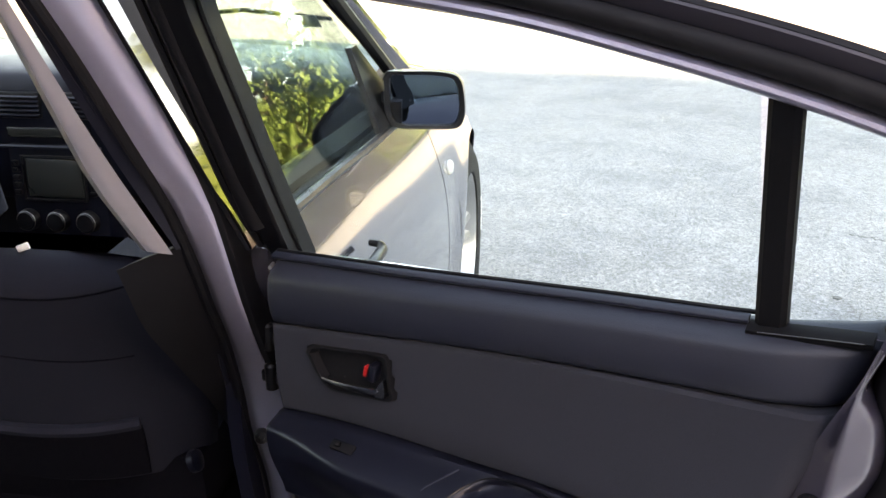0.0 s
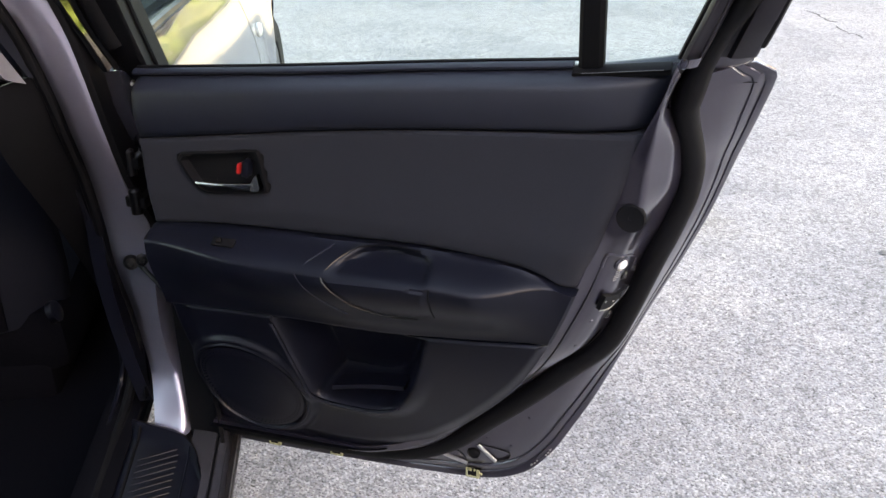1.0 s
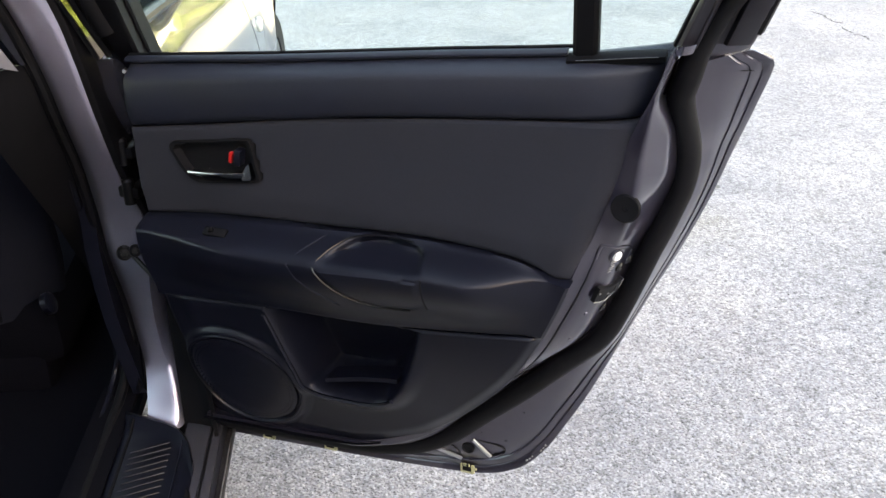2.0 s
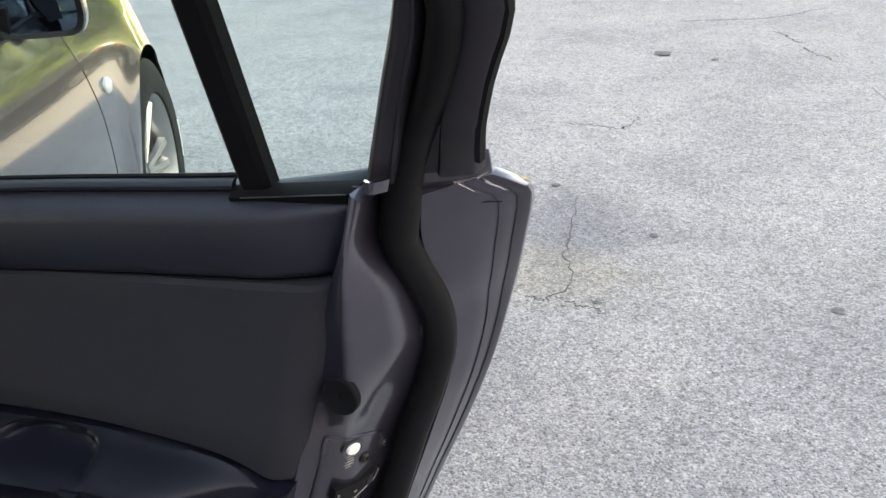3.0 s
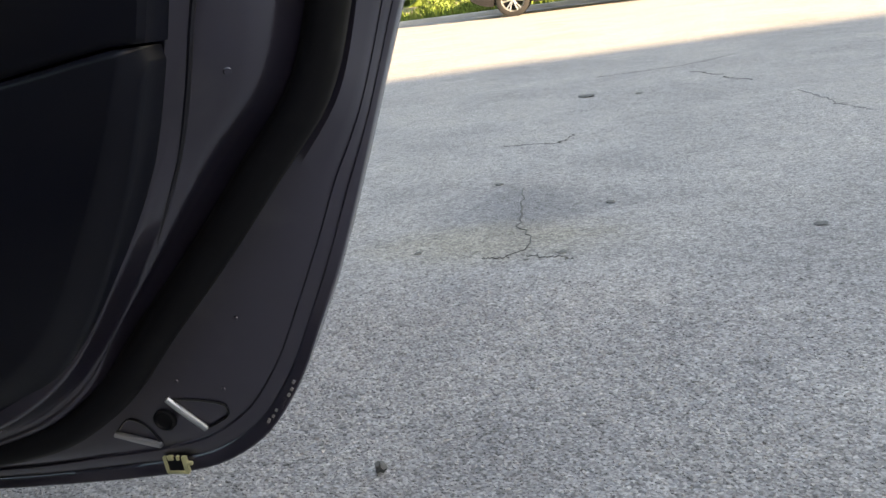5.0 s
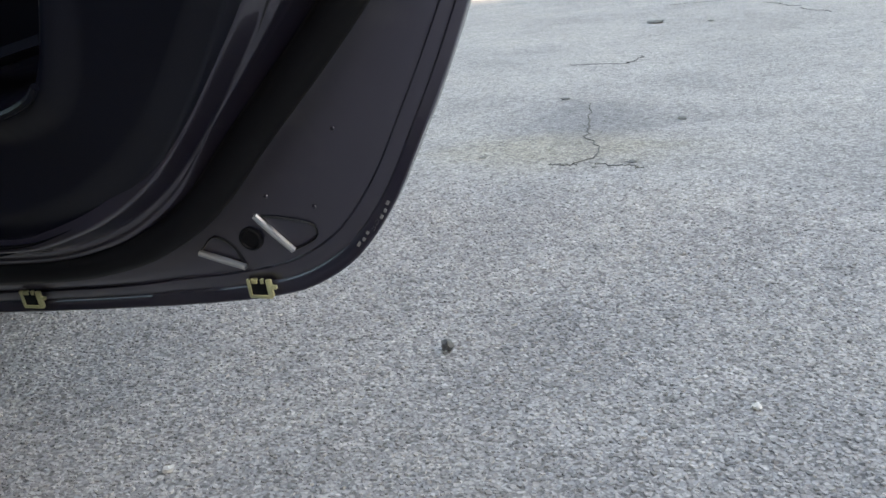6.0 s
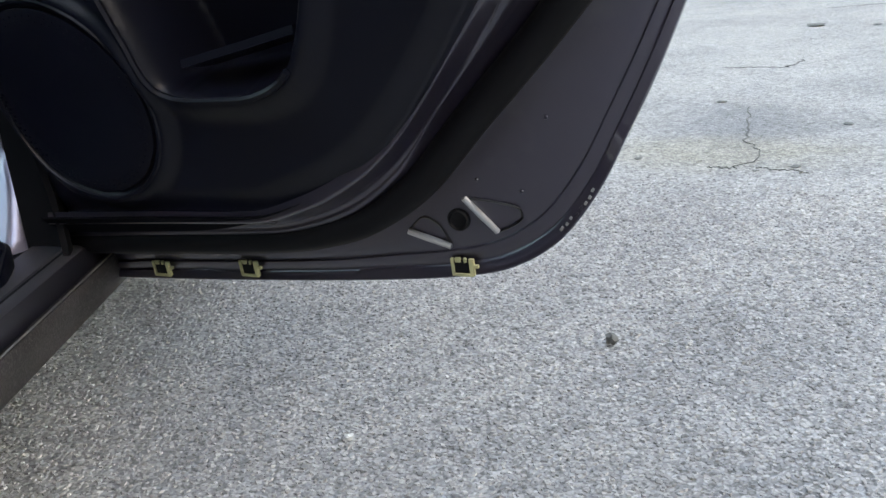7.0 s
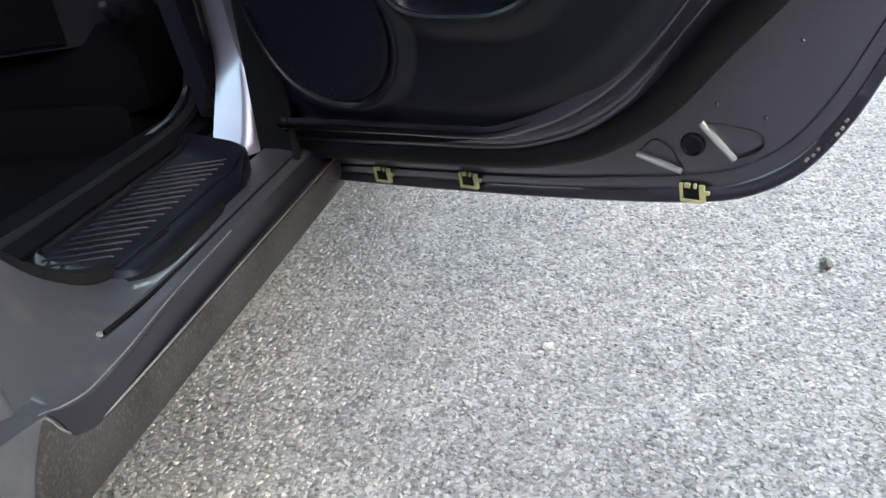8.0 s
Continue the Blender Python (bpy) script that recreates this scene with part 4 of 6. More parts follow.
part("frame_sealer", tube(spline([(0.612, 0.052, 0.926), (0.630, 0.052, 0.931), (0.640, 0.050, 0.925), (0.648, 0.054, 0.929)], 14), 0.0013, 6), STEEL, rear_door, "pale sealer bead at the frame joint")
part("lip_end", box((0.007, 0.008, 0.012), Matrix.Translation((0.648, 0.024, 0.944)), 0.002), RUBBER, rear_door, "black rubber end of the outer lip")
part("post_joint", tube([(0.580, -0.013, 0.936), (0.592, -0.012, 0.936), (0.599, -0.005, 0.940)], 0.0005, 6), JAMB, rear_door, "pale joint of the window post")
part("post_foot", sheet(lambda u, v: Vector((0.5845 + 0.0175 * u + 0.003 * v, -0.0150 + 0.0015 * v + 0.005 * (2 * u - 1) ** 2 + lean(0.931 + 0.009 * v), 0.931 + 0.003 * u + 0.009 * v)), 10, 4, (0, 0.003, 0)), PAINT, rear_door)
part("belt_end", tube([(-0.024, -0.006, 0.862), (-0.034, 0.010, 0.860)], 0.0022, 6), STEEL, rear_door)


# ---- car body, in the car's own axes ----
side_x = cur((0.21, 0.008), (0.27, 0.034), (0.35, 0.040), (0.52, 0.046), (0.64, 0.041), (0.74, 0.026), (0.82, 0.003), (0.885, -0.028), (0.90, -0.034))


front_belt = cur((-0.12, 0.870), (0.2, 0.853), (0.45, 0.836), (0.66, 0.826), (1.0, 0.816), (1.4, 0.80))


def flank(y, z):
    """The outer side of the body; its shoulder falls with the belt towards the nose."""
    if y > -0.6:
        z = z + (0.893 - front_belt(y)) * ease((z - 0.42) / 0.36)
    nose = 0.38 * max(0.0, (y - 1.34) / 0.9) ** 2 + 0.14 * ease((-1.45 - y) / 0.9) ** 2
    arch = 0.014 * math.exp(-((math.hypot(y - 1.385, z - 0.31) - 0.35) / 0.085) ** 2)
    arch += 0.022 * max(0.0, 1 - abs(math.hypot(y + 1.16, z - 0.31) - 0.37) / 0.16) * (1 if abs(y + 1.16) < 0.6 else 0)
    return side_x(z) - nose + arch


def over_wheel(y, c, base):
    d = (0.340 if c > 0 else 0.385) ** 2 - (y - c) ** 2
    return max(base, 0.31 + math.sqrt(d)) if d > 0 else base


def mirrored(p):
    p = Vector(p)
    return Vector((2 * MID - p.x, p.y, p.z))


def side_sheet(y0, y1, lo, hi, nu, nv, left=False):
    def f(u, v):
        y = y0 + (y1 - y0) * u
        z = lo(y) + (hi(y) - lo(y)) * v
        p = Vector((flank(y, z), y, z))
        return mirrored(p) if left else p
    return sheet(f, nu, nv, (0.006 if left else -0.006, 0, 0))


shoulder = cur((-2.15, 0.90), (-1.2, 0.905), (-0.3, 0.90), (0.0, 0.865), (0.9, 0.822), (1.3, 0.805), (1.8, 0.745), (2.25, 0.64))
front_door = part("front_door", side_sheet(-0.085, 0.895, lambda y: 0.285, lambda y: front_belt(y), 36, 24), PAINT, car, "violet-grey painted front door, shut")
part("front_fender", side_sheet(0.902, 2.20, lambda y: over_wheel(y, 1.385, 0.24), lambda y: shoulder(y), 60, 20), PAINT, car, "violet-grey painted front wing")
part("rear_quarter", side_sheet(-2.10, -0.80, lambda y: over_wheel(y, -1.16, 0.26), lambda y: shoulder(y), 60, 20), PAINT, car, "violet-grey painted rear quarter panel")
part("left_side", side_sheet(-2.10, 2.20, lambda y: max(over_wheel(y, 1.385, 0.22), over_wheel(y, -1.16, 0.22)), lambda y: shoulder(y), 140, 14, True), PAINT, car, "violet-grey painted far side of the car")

# sill with its step, gutter and dusty outer face
SILL_SHAPE = [(-0.012, 0.299), (-0.005, 0.2992), (0.002, 0.2993), (0.009, 0.2992), (0.016, 0.2988), (0.0235, 0.2982), (0.0250, 0.2945), (0.0275, 0.2942), (0.0290, 0.2975), (0.0375, 0.2965), (0.0400, 0.2945), (0.0420, 0.270), (0.0440, 0.262), (0.0480, 0.263), (0.0500, 0.2745), (0.0513, 0.2770), (0.0532, 0.2755), (0.0538, 0.266), (0.046, 0.238), (0.012, 0.212), (-0.05, 0.205), (-0.09, 0.23), (-0.09, 0.29)]
rise = cur((-0.90, 0.60), (-0.80, 0.45), (-0.70, 0.32), (-0.60, 0.19), (-0.55, 0.125), (-0.51, 0.075), (-0.47, 0.036), (-0.42, 0.008), (-0.38, 0.0))


def climb(x):
    """Share of the dog-leg's rise at a place across the sill."""
    return max(0.0, 1 - (x + 0.012) / 0.048) ** 1.3


gutter_in = cur((-0.582, 0.0135), (-0.56, 0.0125), (-0.495, 0.0095), (-0.42, 0.004), (-0.3, 0))
rim_lift = cur((-0.9, 0.05), (-0.7, 0.030), (-0.582, 0.014), (-0.564, 0.0078), (-0.534, 0.0012), (-0.495, 0))
hem_lift = cur((-0.9, -0.04), (-0.625, -0.036), (-0.604, 0.005), (-0.588, 0.027), (-0.583, 0.032), (-0.574, 0.02), (-0.563, 0.0092), (-0.544, 0.0022), (-0.53, 0.0006), (-0.5, 0))

rows = []
for y in [1.02, 0.6, 0.2] + list(np.linspace(0.0, -0.40, 14)) + list(np.linspace(-0.41, -0.50, 10)) + list(np.linspace(-0.505, -0.60, 48)) + list(np.linspace(-0.61, -0.84, 20)):
    shut, close = ease((-0.482 - y) / 0.012), ease((-0.552 - y) / 0.030)
    row = []
    for i, (x, z) in enumerate(SILL_SHAPE):
        if i <= 8:  # the groove ends, the step climbs to the wheel arch
            z += (0.2978 - z) * shut if i in (6, 7) else 0.0
            z = max(z + rise(y) * climb(x), 0.297 + rim_lift(y) if y < -0.53 and i > 4 else 0.0)
            x += gutter_in(y) * max(0.0, (x - 0.0235) / 0.016) - 0.012 * climb(x) * ease((-0.50 - y) / 0.3)
        elif i <= 10:  # the gutter's rim swings outward and lifts to its end
            x, z = x + gutter_in(y) - (0.0016 if i == 9 else 0.0) * close, z + rim_lift(y) + 0.0018 * close * (i - 9)
        elif i <= 14:
            q = (x - 0.040) / 0.010
            x, z = 0.040 + gutter_in(y) + q * (0.010 - gutter_in(y)), z + hem_lift(y)
            x, z = x + (0.0530 - x) * close, z + (0.2958 + rim_lift(y) - z) * close
        elif i <= 17:
            x, z = x + 0.002 * close, z + hem_lift(y)
        elif i <= 19:
            x, z = x + 0.004 * close, z + min(0.0, hem_lift(y))
        elif i == 22:
            z += rise(y) * 0.9
        row.append(Vector((x, y, z)))
    rows.append(row)
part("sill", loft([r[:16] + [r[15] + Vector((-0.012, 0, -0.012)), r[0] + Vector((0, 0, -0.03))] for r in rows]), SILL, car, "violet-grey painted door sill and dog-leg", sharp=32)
part("rocker_panel", loft([[r[15] + Vector((-0.0008, 0, 0.0))] + r[16:22] + [r[15] + Vector((-0.03, 0, -0.012))] for r in rows]), ROCKER, car, "road-dusted lower sill panel", sharp=50)
# Thin steel beads added as the highlights along hem and gutter rim.
part("hem_edge", tube([r[15] + Vector((0.0003, 0, 0.0002)) for r in rows[3:] if r[0].y > -0.583], 0.0009, 6), STEEL, car, "bright bead drawn as the highlight on the sill hem")
part("gutter_rim", tube([r[9] + Vector((0.0006, 0, -0.0002)) for r in rows[3:] if -0.582 < r[0].y < -0.30], 0.0006, 6), STEEL, car, "bright bead drawn as the highlight on the gutter rim")
# A dark strip laid over the gutter paint as its shade.
part("gutter_strip", loft([[r[k] + Vector((0.0012, 0, 0.0008)) for k in (10, 11, 12, 13)] + [r[k] + Vector((-0.001, 0, -0.001)) for k in (13, 12, 11, 10)] for r in rows[3:] if r[0].y > -0.580]), RECESS_SHADE, car, "sill gutter floor, darkened for its shade", sharp=30)
part("sill_groove", tube([(0.0263, y, 0.2955 + rise(y) * climb(0.0263)) for y in np.linspace(0.02, -0.480, 40)], 0.0021, 6), RUBBER, car, "black sealing groove along the sill")
part("groove_end", turned([(0.0022, -0.002), (0.0022, 0.0004), (0.0, 0.0008)], Matrix.Translation((0.0263, -0.484, 0.2975 + rise(-0.486) * climb(0.0263))), 10), STEEL, car)


# tread plate with slanting ribs
tread_front = cur((0.0, -0.085), (0.39, -0.108), (0.70, -0.131), (0.89, -0.168), (1.0, -0.212))
tread_rear = cur((0.0, -0.372), (0.4, -0.398), (0.75, -0.410), (0.93, -0.404), (1.0, -0.386))


def tread(u, v):
    y0, y1 = tread_front(v), tread_rear(v)
    x, y = -0.105 + 0.118 * v, y0 + (y1 - y0) * u
    e = min(u * 0.26, (1 - u) * 0.26, v * 0.118, (1 - v) * 0.118)
    return Vector((x, y, 0.3065 + 0.0015 * (1 - v) + 0.012 * ease((0.14 - u) / 0.14) - 0.007 * (1 - ease(e / 0.009))))


plate_ob = part("tread_plate", sheet(tread, 30, 18, (0, 0, -0.014)), PLASTIC, car, "black ribbed plastic tread plate")
for k in range(17):
    y = -0.168 - 0.0135 * k
    part("tread_rib", tube([(-0.080, y - 0.012, 0.3070), (-0.078, y - 0.0115, 0.3080), (-0.026, y + 0.008, 0.3074), (-0.024, y + 0.0085, 0.3064)], 0.0011, 5), PLASTIC, plate_ob)
part("tread_border", tube(spline([tread(0.06 + 0.90 * k / 9, 0.82) + Vector((0, 0, 0.0008)) for k in range(10)], 50), 0.0018, 6), PLASTIC, plate_ob, "raised black border")
part("tread_ridge", tube(spline([tread(0.06 + 0.90 * k / 9, 0.14) + Vector((0, 0, 0.0008)) for k in range(10)], 30), 0.0024, 6), MATT, plate_ob, "raised inner ridge")


part("tread_end", plate(spline([(-0.12, -0.30, 0.303), (0.0, -0.24, 0.303), (0.018, -0.28, 0.303), (0.021, -0.36, 0.303), (0.015, -0.398, 0.3025), (-0.002, -0.420, 0.302), (-0.034, -0.429, 0.302), (-0.075, -0.426, 0.303), (-0.12, -0.405, 0.304)], 40), None, (0, 0, -0.016), inset=0.004), MATT, car, "black skirt round the tread plate")


def sill_carpet(u, v):
    y = -0.02 - 0.50 * u
    x = -0.100 - 0.10 * v
    return Vector((x, y, 0.309 + 0.012 * math.sin(math.pi * v) - 0.10 * ease((v - 0.45) / 0.5)))


part("sill_trim", sheet(sill_carpet, 16, 10, (0, 0, -0.01)), CARPET, car, "black inner sill trim")


part("opening_trim", tube(spline([(-0.004, -0.33, 0.299), (-0.006, -0.370, 0.298), (-0.016, -0.392, 0.299)] + [(-0.018 - 0.006 * ease((-0.40 - y) / 0.08), y, 0.301 + rise(y)) for y in np.linspace(-0.405, -0.80, 22)], 44), 0.009, 8), RUBBER, car, "black rubber trim round the opening")


def side_lining(u, v):
    y = -0.40 - 0.45 * u
    z = 0.20 + (0.105 + rise(y)) * v
    return Vector((-0.035 - 0.10 * (1 - v) - 0.01 * u, y, z))


part("rear_side_lining", sheet(side_lining, 20, 8, (-0.006, 0, 0)), PLASTIC, car, "black lining behind the rear sill")


# B-pillar
PILLAR = [  # z, inner x, inner y, outer x, outer y
    (0.295, -0.071, -0.100, -0.022, -0.116), (0.315, -0.072, -0.085, -0.021, -0.100), (0.349, -0.074, -0.058, -0.023, -0.078), (0.374, -0.079, -0.036, -0.030, -0.062), (0.404, -0.088, -0.018, -0.040, -0.052), (0.45, -0.094, -0.012, -0.042, -0.056),
    (0.56, -0.104, -0.034, -0.030, -0.090), (0.63, -0.100, -0.058, -0.024, -0.096), (0.70, -0.100, -0.082, -0.042, -0.115), (0.80, -0.102, -0.130, -0.050, -0.152), (0.90, -0.116, -0.160, -0.062, -0.172), (1.00, -0.147, -0.190, -0.094, -0.180),
    (1.10, -0.185, -0.213, -0.132, -0.196), (1.20, -0.230, -0.236, -0.174, -0.214), (1.40, -0.315, -0.280, -0.257, -0.255)]
cols = [cur(*[(r[0], r[i]) for r in PILLAR]) for i in range(1, 5)]
rows = []
for z in list(np.linspace(0.295, 0.46, 16)) + list(np.linspace(0.48, 1.40, 40)):
    xi, yi, xo, yo = (c(z) for c in cols)
    foot = ease((0.40 - z) / 0.10)
    b = 0.006 - 0.0045 * foot
    mx, my = (xi + xo) / 2, (yi + yo) / 2
    rows.append([Vector(p) for p in ((xi, yi + 0.035, z), (xi, yi, z), (xi + 0.3 * (xo - xi), yi + 0.3 * (yo - yi) - b, z), (xi + 0.7 * (xo - xi), yi + 0.7 * (yo - yi) - b, z), (xo - 0.006, yo, z),
                                     (xo + 0.002, yo + 0.010, z), (xo + 0.008, yo + 0.035, z), (xo + 0.010, yo + 0.11, z), (xi, yi + 0.10, z))])
# A lighter copy of the body paint stands for skylight on the pillar.
part("b_pillar", loft(rows), LIT_PAINT, car, "violet-grey painted pillar between the doors", sharp=60)
seal_pts = [Vector((cols[0](z) - 0.010, cols[1](z) + 0.006, z)) for z in np.linspace(0.40, 1.38, 26)]
foot = [Vector(p) for p in ((-0.13, -0.50, 0.325), (-0.124, -0.40, 0.312), (-0.122, -0.28, 0.310), (-0.122, -0.18, 0.310), (-0.120, -0.07, 0.314), (-0.114, -0.015, 0.342))]
part("body_seal", tube(spline(foot + seal_pts, 120), 0.008, 9), RUBBER, car, "black rubber body seal round the opening")
part("body_seal_lip", tube(spline([p + Vector((-0.016, 0.004, 0.004)) for p in foot + seal_pts], 120), 0.0045, 7), PLASTIC, car)


def outer_seal(u, v):
    z = 0.60 + 0.78 * v
    a = Vector((cols[2](z) - 0.006, cols[3](z) + 0.002, z))
    return a + Vector((0.010 * u, 0.012 * u, 0)) + Vector((0.004 * math.sin(math.pi * u), -0.004 * math.sin(math.pi * u), 0)) if u < 0.5 else a + Vector((0.020 * u, 0.07 * (u - 0.5) + 0.006, 0))


# The lower stretch is no seal: it blackens the shaded gap beside the pillar.
part("pillar_outer_seal", sheet(outer_seal, 8, 20, (0.002, -0.002, 0)), RUBBER, car, "black rubber seal along the pillar, continued below as gap shade")


def lower_trim_b(u, v):
    z = 0.33 + 0.53 * v
    xi, yi = cols[0](z), cols[1](z)
    k = ease((z - 0.45) / 0.35)
    return Vector((xi - 0.014 - 0.05 * u, yi + 0.008 + (0.06 - 0.13 * k) * u + 0.012 * math.sin(math.pi * u), z - 0.006 * u))


part("lower_pillar_trim", sheet(lower_trim_b, 8, 24, (0.004, 0.02, 0)), MATT, car, "black lower pillar trim")
pale_a = cur((0.86, -0.194), (0.88, -0.202), (0.982, -0.228), (1.142, -0.228), (1.40, -0.25))
pale_c = cur((0.85, -0.154), (0.998, -0.188), (1.133, -0.205), (1.40, -0.234))


def upper_trim_b(u, v):
    z = 0.874 - 0.020 * u + 0.53 * v
    x = -0.150 - 0.42 * (z - 0.90)
    return Vector((x - 0.006 * math.sin(math.pi * u), pale_a(z) + (pale_c(z) - pale_a(z)) * u, z))


part("upper_pillar_trim", sheet(upper_trim_b, 8, 16, (-0.010, 0.006, 0)), TRIM_LIGHT, car, "pale grey upper pillar trim")


def pillar_liner(u, v):
    z = 0.86 + 0.54 * v
    a = Vector((cols[0](z) - 0.006, cols[1](z) + 0.008, z))
    c = Vector((-0.143 - 0.42 * (z - 0.90), pale_c(z) + 0.002, z))
    return a.lerp(c, u)


part("pillar_liner", sheet(pillar_liner, 4, 14, (-0.004, 0.02, 0)), PLASTIC, car, "black pillar edge trim")

# hinges, check strap, loom
for z in (0.735, 0.680):
    bm = box((0.030, 0.050, 0.016), Matrix.Translation((-0.030, -0.095, z)) @ Matrix.Rotation(radians(-20), 4, "Z"), 0.003)
    turned([(0.008, -0.016), (0.008, 0.016), (0.005, 0.019), (0.0, 0.019)], Matrix.Translation((-0.038, -0.115, z)), 12, bm)
    part("door_hinge", bm, GLOSS_BLACK, car, "dark door hinge")
part("check_strap", tube([(-0.052, -0.104, 0.585), (-0.030, -0.130, 0.575), (-0.012, -0.150, 0.566), (0.02, -0.17, 0.555)], 0.0035, 6), GLOSS_BLACK, car, "black door check strap")
for x, s in ((-0.060, 0.0105), (-0.045, 0.0085)):
    part("check_bolt", turned([(s, -0.004), (s, 0.002), (s * 0.8, 0.006), (s * 0.4, 0.007), (s * 0.35, 0.004), (0.0, 0.004)], facing((x, -0.108, 0.588 + 0.2 * (x + 0.06)), (0.2, -1, 0.1)), 14), GLOSS_BLACK, car, "dark check-strap bolt")

# front door furniture
part("front_handle", tube(spline([(0.026, 0.055, 0.762), (0.044, 0.065, 0.762), (0.052, 0.10, 0.761), (0.052, 0.14, 0.759), (0.044, 0.170, 0.757), (0.026, 0.176, 0.757)], 26), [0.006 + 0.003 * math.sin(math.pi * i / 25) for i in range(26)], 10, squash=0.8), GLOSS_BLACK, front_door, "dark outer door handle")
part("front_belt_moulding", tube([(flank(y, front_belt(y)) + 0.002, y, front_belt(y) + 0.003) for y in np.linspace(-0.10, 0.74, 14)], 0.010, 8, squash=0.8), GLOSS_BLACK, front_door, "black belt moulding")


def front_pane(u, v):
    y1 = 0.66 - 1.02 * (0.825 + 0.49 * v - 0.93)
    y = -0.10 - 0.10 * v + (y1 + 0.10 + 0.10 * v) * u
    z = front_belt(y) + (1.315 - front_belt(y)) * v
    return Vector((-0.056 - 0.42 * (z - 0.90), y, z))


front_glass = part("front_glass", sheet(front_pane, 10, 10, (-0.004, 0, 0)), GLASS, front_door, "tinted front door glass", sharp=30)
front_glass.visible_shadow = False
a_line = [(-0.028 - 0.42 * (z - 0.90), 0.685 - 1.02 * (z - 0.93), z) for z in np.linspace(0.825, 1.33, 12)]
part("front_window_frame", tube(a_line + [(-0.215, 0.20, 1.365), (-0.235, 0.02, 1.385), (-0.245, -0.20, 1.385)], 0.013, 8), GLOSS_BLACK, front_door, "black front window frame")
part("b_post_cover", sheet(lambda u, v: Vector((-0.032 - 0.42 * (0.495 * v), -0.165 + 0.085 * u - 0.10 * v, 0.868 + 0.522 * v)), 4, 8, (-0.006, 0, 0)), POST_GLOSS, front_door, "gloss black post cover")
part("mirror_sail", sheet(lambda u, v: Vector((-0.022 - 0.42 * (0.16 * v), 0.52 + 0.24 * u * (1 - 0.82 * v) + 0.05 * v, 0.830 + 0.16 * v)), 6, 6, (-0.012, 0, 0)), GLOSS_BLACK, front_door, "black mirror base")

part("front_door_ledge", sheet(lambda u, v: Vector((-0.068 - 0.09 * v, -0.06 + 0.94 * u, front_belt(-0.06 + 0.94 * u) + 0.008 - 0.004 * v - 0.03 * ease((v - 0.6) / 0.4))), 8, 6, (0, 0, -0.012)), MATT, front_door, "black inner ledge below the front glass")

# mirror
MIR = Matrix.Translation((0.040, 0.620, 0.887)) @ Matrix.Rotation(radians(6), 4, "Z") @ Matrix.Rotation(radians(-5), 4, "X") @ Matrix.Diagonal((0.86, 1, 0.95, 1))
side_mirror = part("side_mirror", bmesh.new(), PAINT, car, "violet-grey door mirror")
MOUTH = rounded([(-0.088, 0.048), (-0.080, 0.056), (0.0, 0.056), (0.062, 0.050), (0.080, 0.030), (0.085, -0.020), (0.074, -0.050), (0.050, -0.056), (-0.040, -0.056), (-0.076, -0.046), (-0.088, -0.01)], 44)


def mouth(k, y, dx=0.0):
    return [MIR @ Vector((x * k + dx, y, z * k)) for x, z in MOUTH]


side_mirror.data.clear_geometry()
shell = loft([mouth(0.93, 0.012), mouth(0.97, -0.004), mouth(1.02, -0.006), mouth(1.05, 0.006), mouth(1.06, 0.030), mouth(0.98, 0.062, 0.002), mouth(0.80, 0.090, 0.004), mouth(0.45, 0.108, 0.006), mouth(0.05, 0.112, 0.006)])
bmesh.ops.recalc_face_normals(shell, faces=shell.faces)
for f in shell.faces:
    f.smooth = True
shell.to_mesh(side_mirror.data)
shell.free()
part("mirror_rim", loft([mouth(0.87, 0.010), mouth(0.90, -0.0065), mouth(1.03, -0.008), mouth(1.055, 0.004), mouth(1.0, 0.014)], None, True, False), GLOSS_BLACK, side_mirror, "black mirror rim")
part("mirror_glass", loft([mouth(0.93, 0.010), mouth(0.925, 0.006), mouth(0.5, 0.0055), mouth(0.02, 0.0055)]), MIRROR, side_mirror, "mirror glass")
part("mirror_arm", loft([[Vector((x, 0.645 + y, 0.862 + z)) for y, z in ((-0.035, -0.026), (-0.035, 0.022), (0.0, 0.036), (0.03, 0.026), (0.035, -0.02), (0.0, -0.034))] for x in (-0.050, -0.03, -0.015, -0.005)]), GLOSS_BLACK, side_mirror, "black mirror arm")

# side repeater and wheel
part("side_repeater", turned([(0.020, -0.003), (0.020, 0.003), (0.014, 0.009), (0.0, 0.011)], Matrix.Translation((flank(0.996, 0.653) + 0.001, 0.996, 0.653)) @ Matrix.Rotation(radians(88), 4, "Y") @ Matrix.Diagonal((0.9, 1.15, 1, 1)), 20), LAMP_CLEAR, car, "pale oval side repeater")


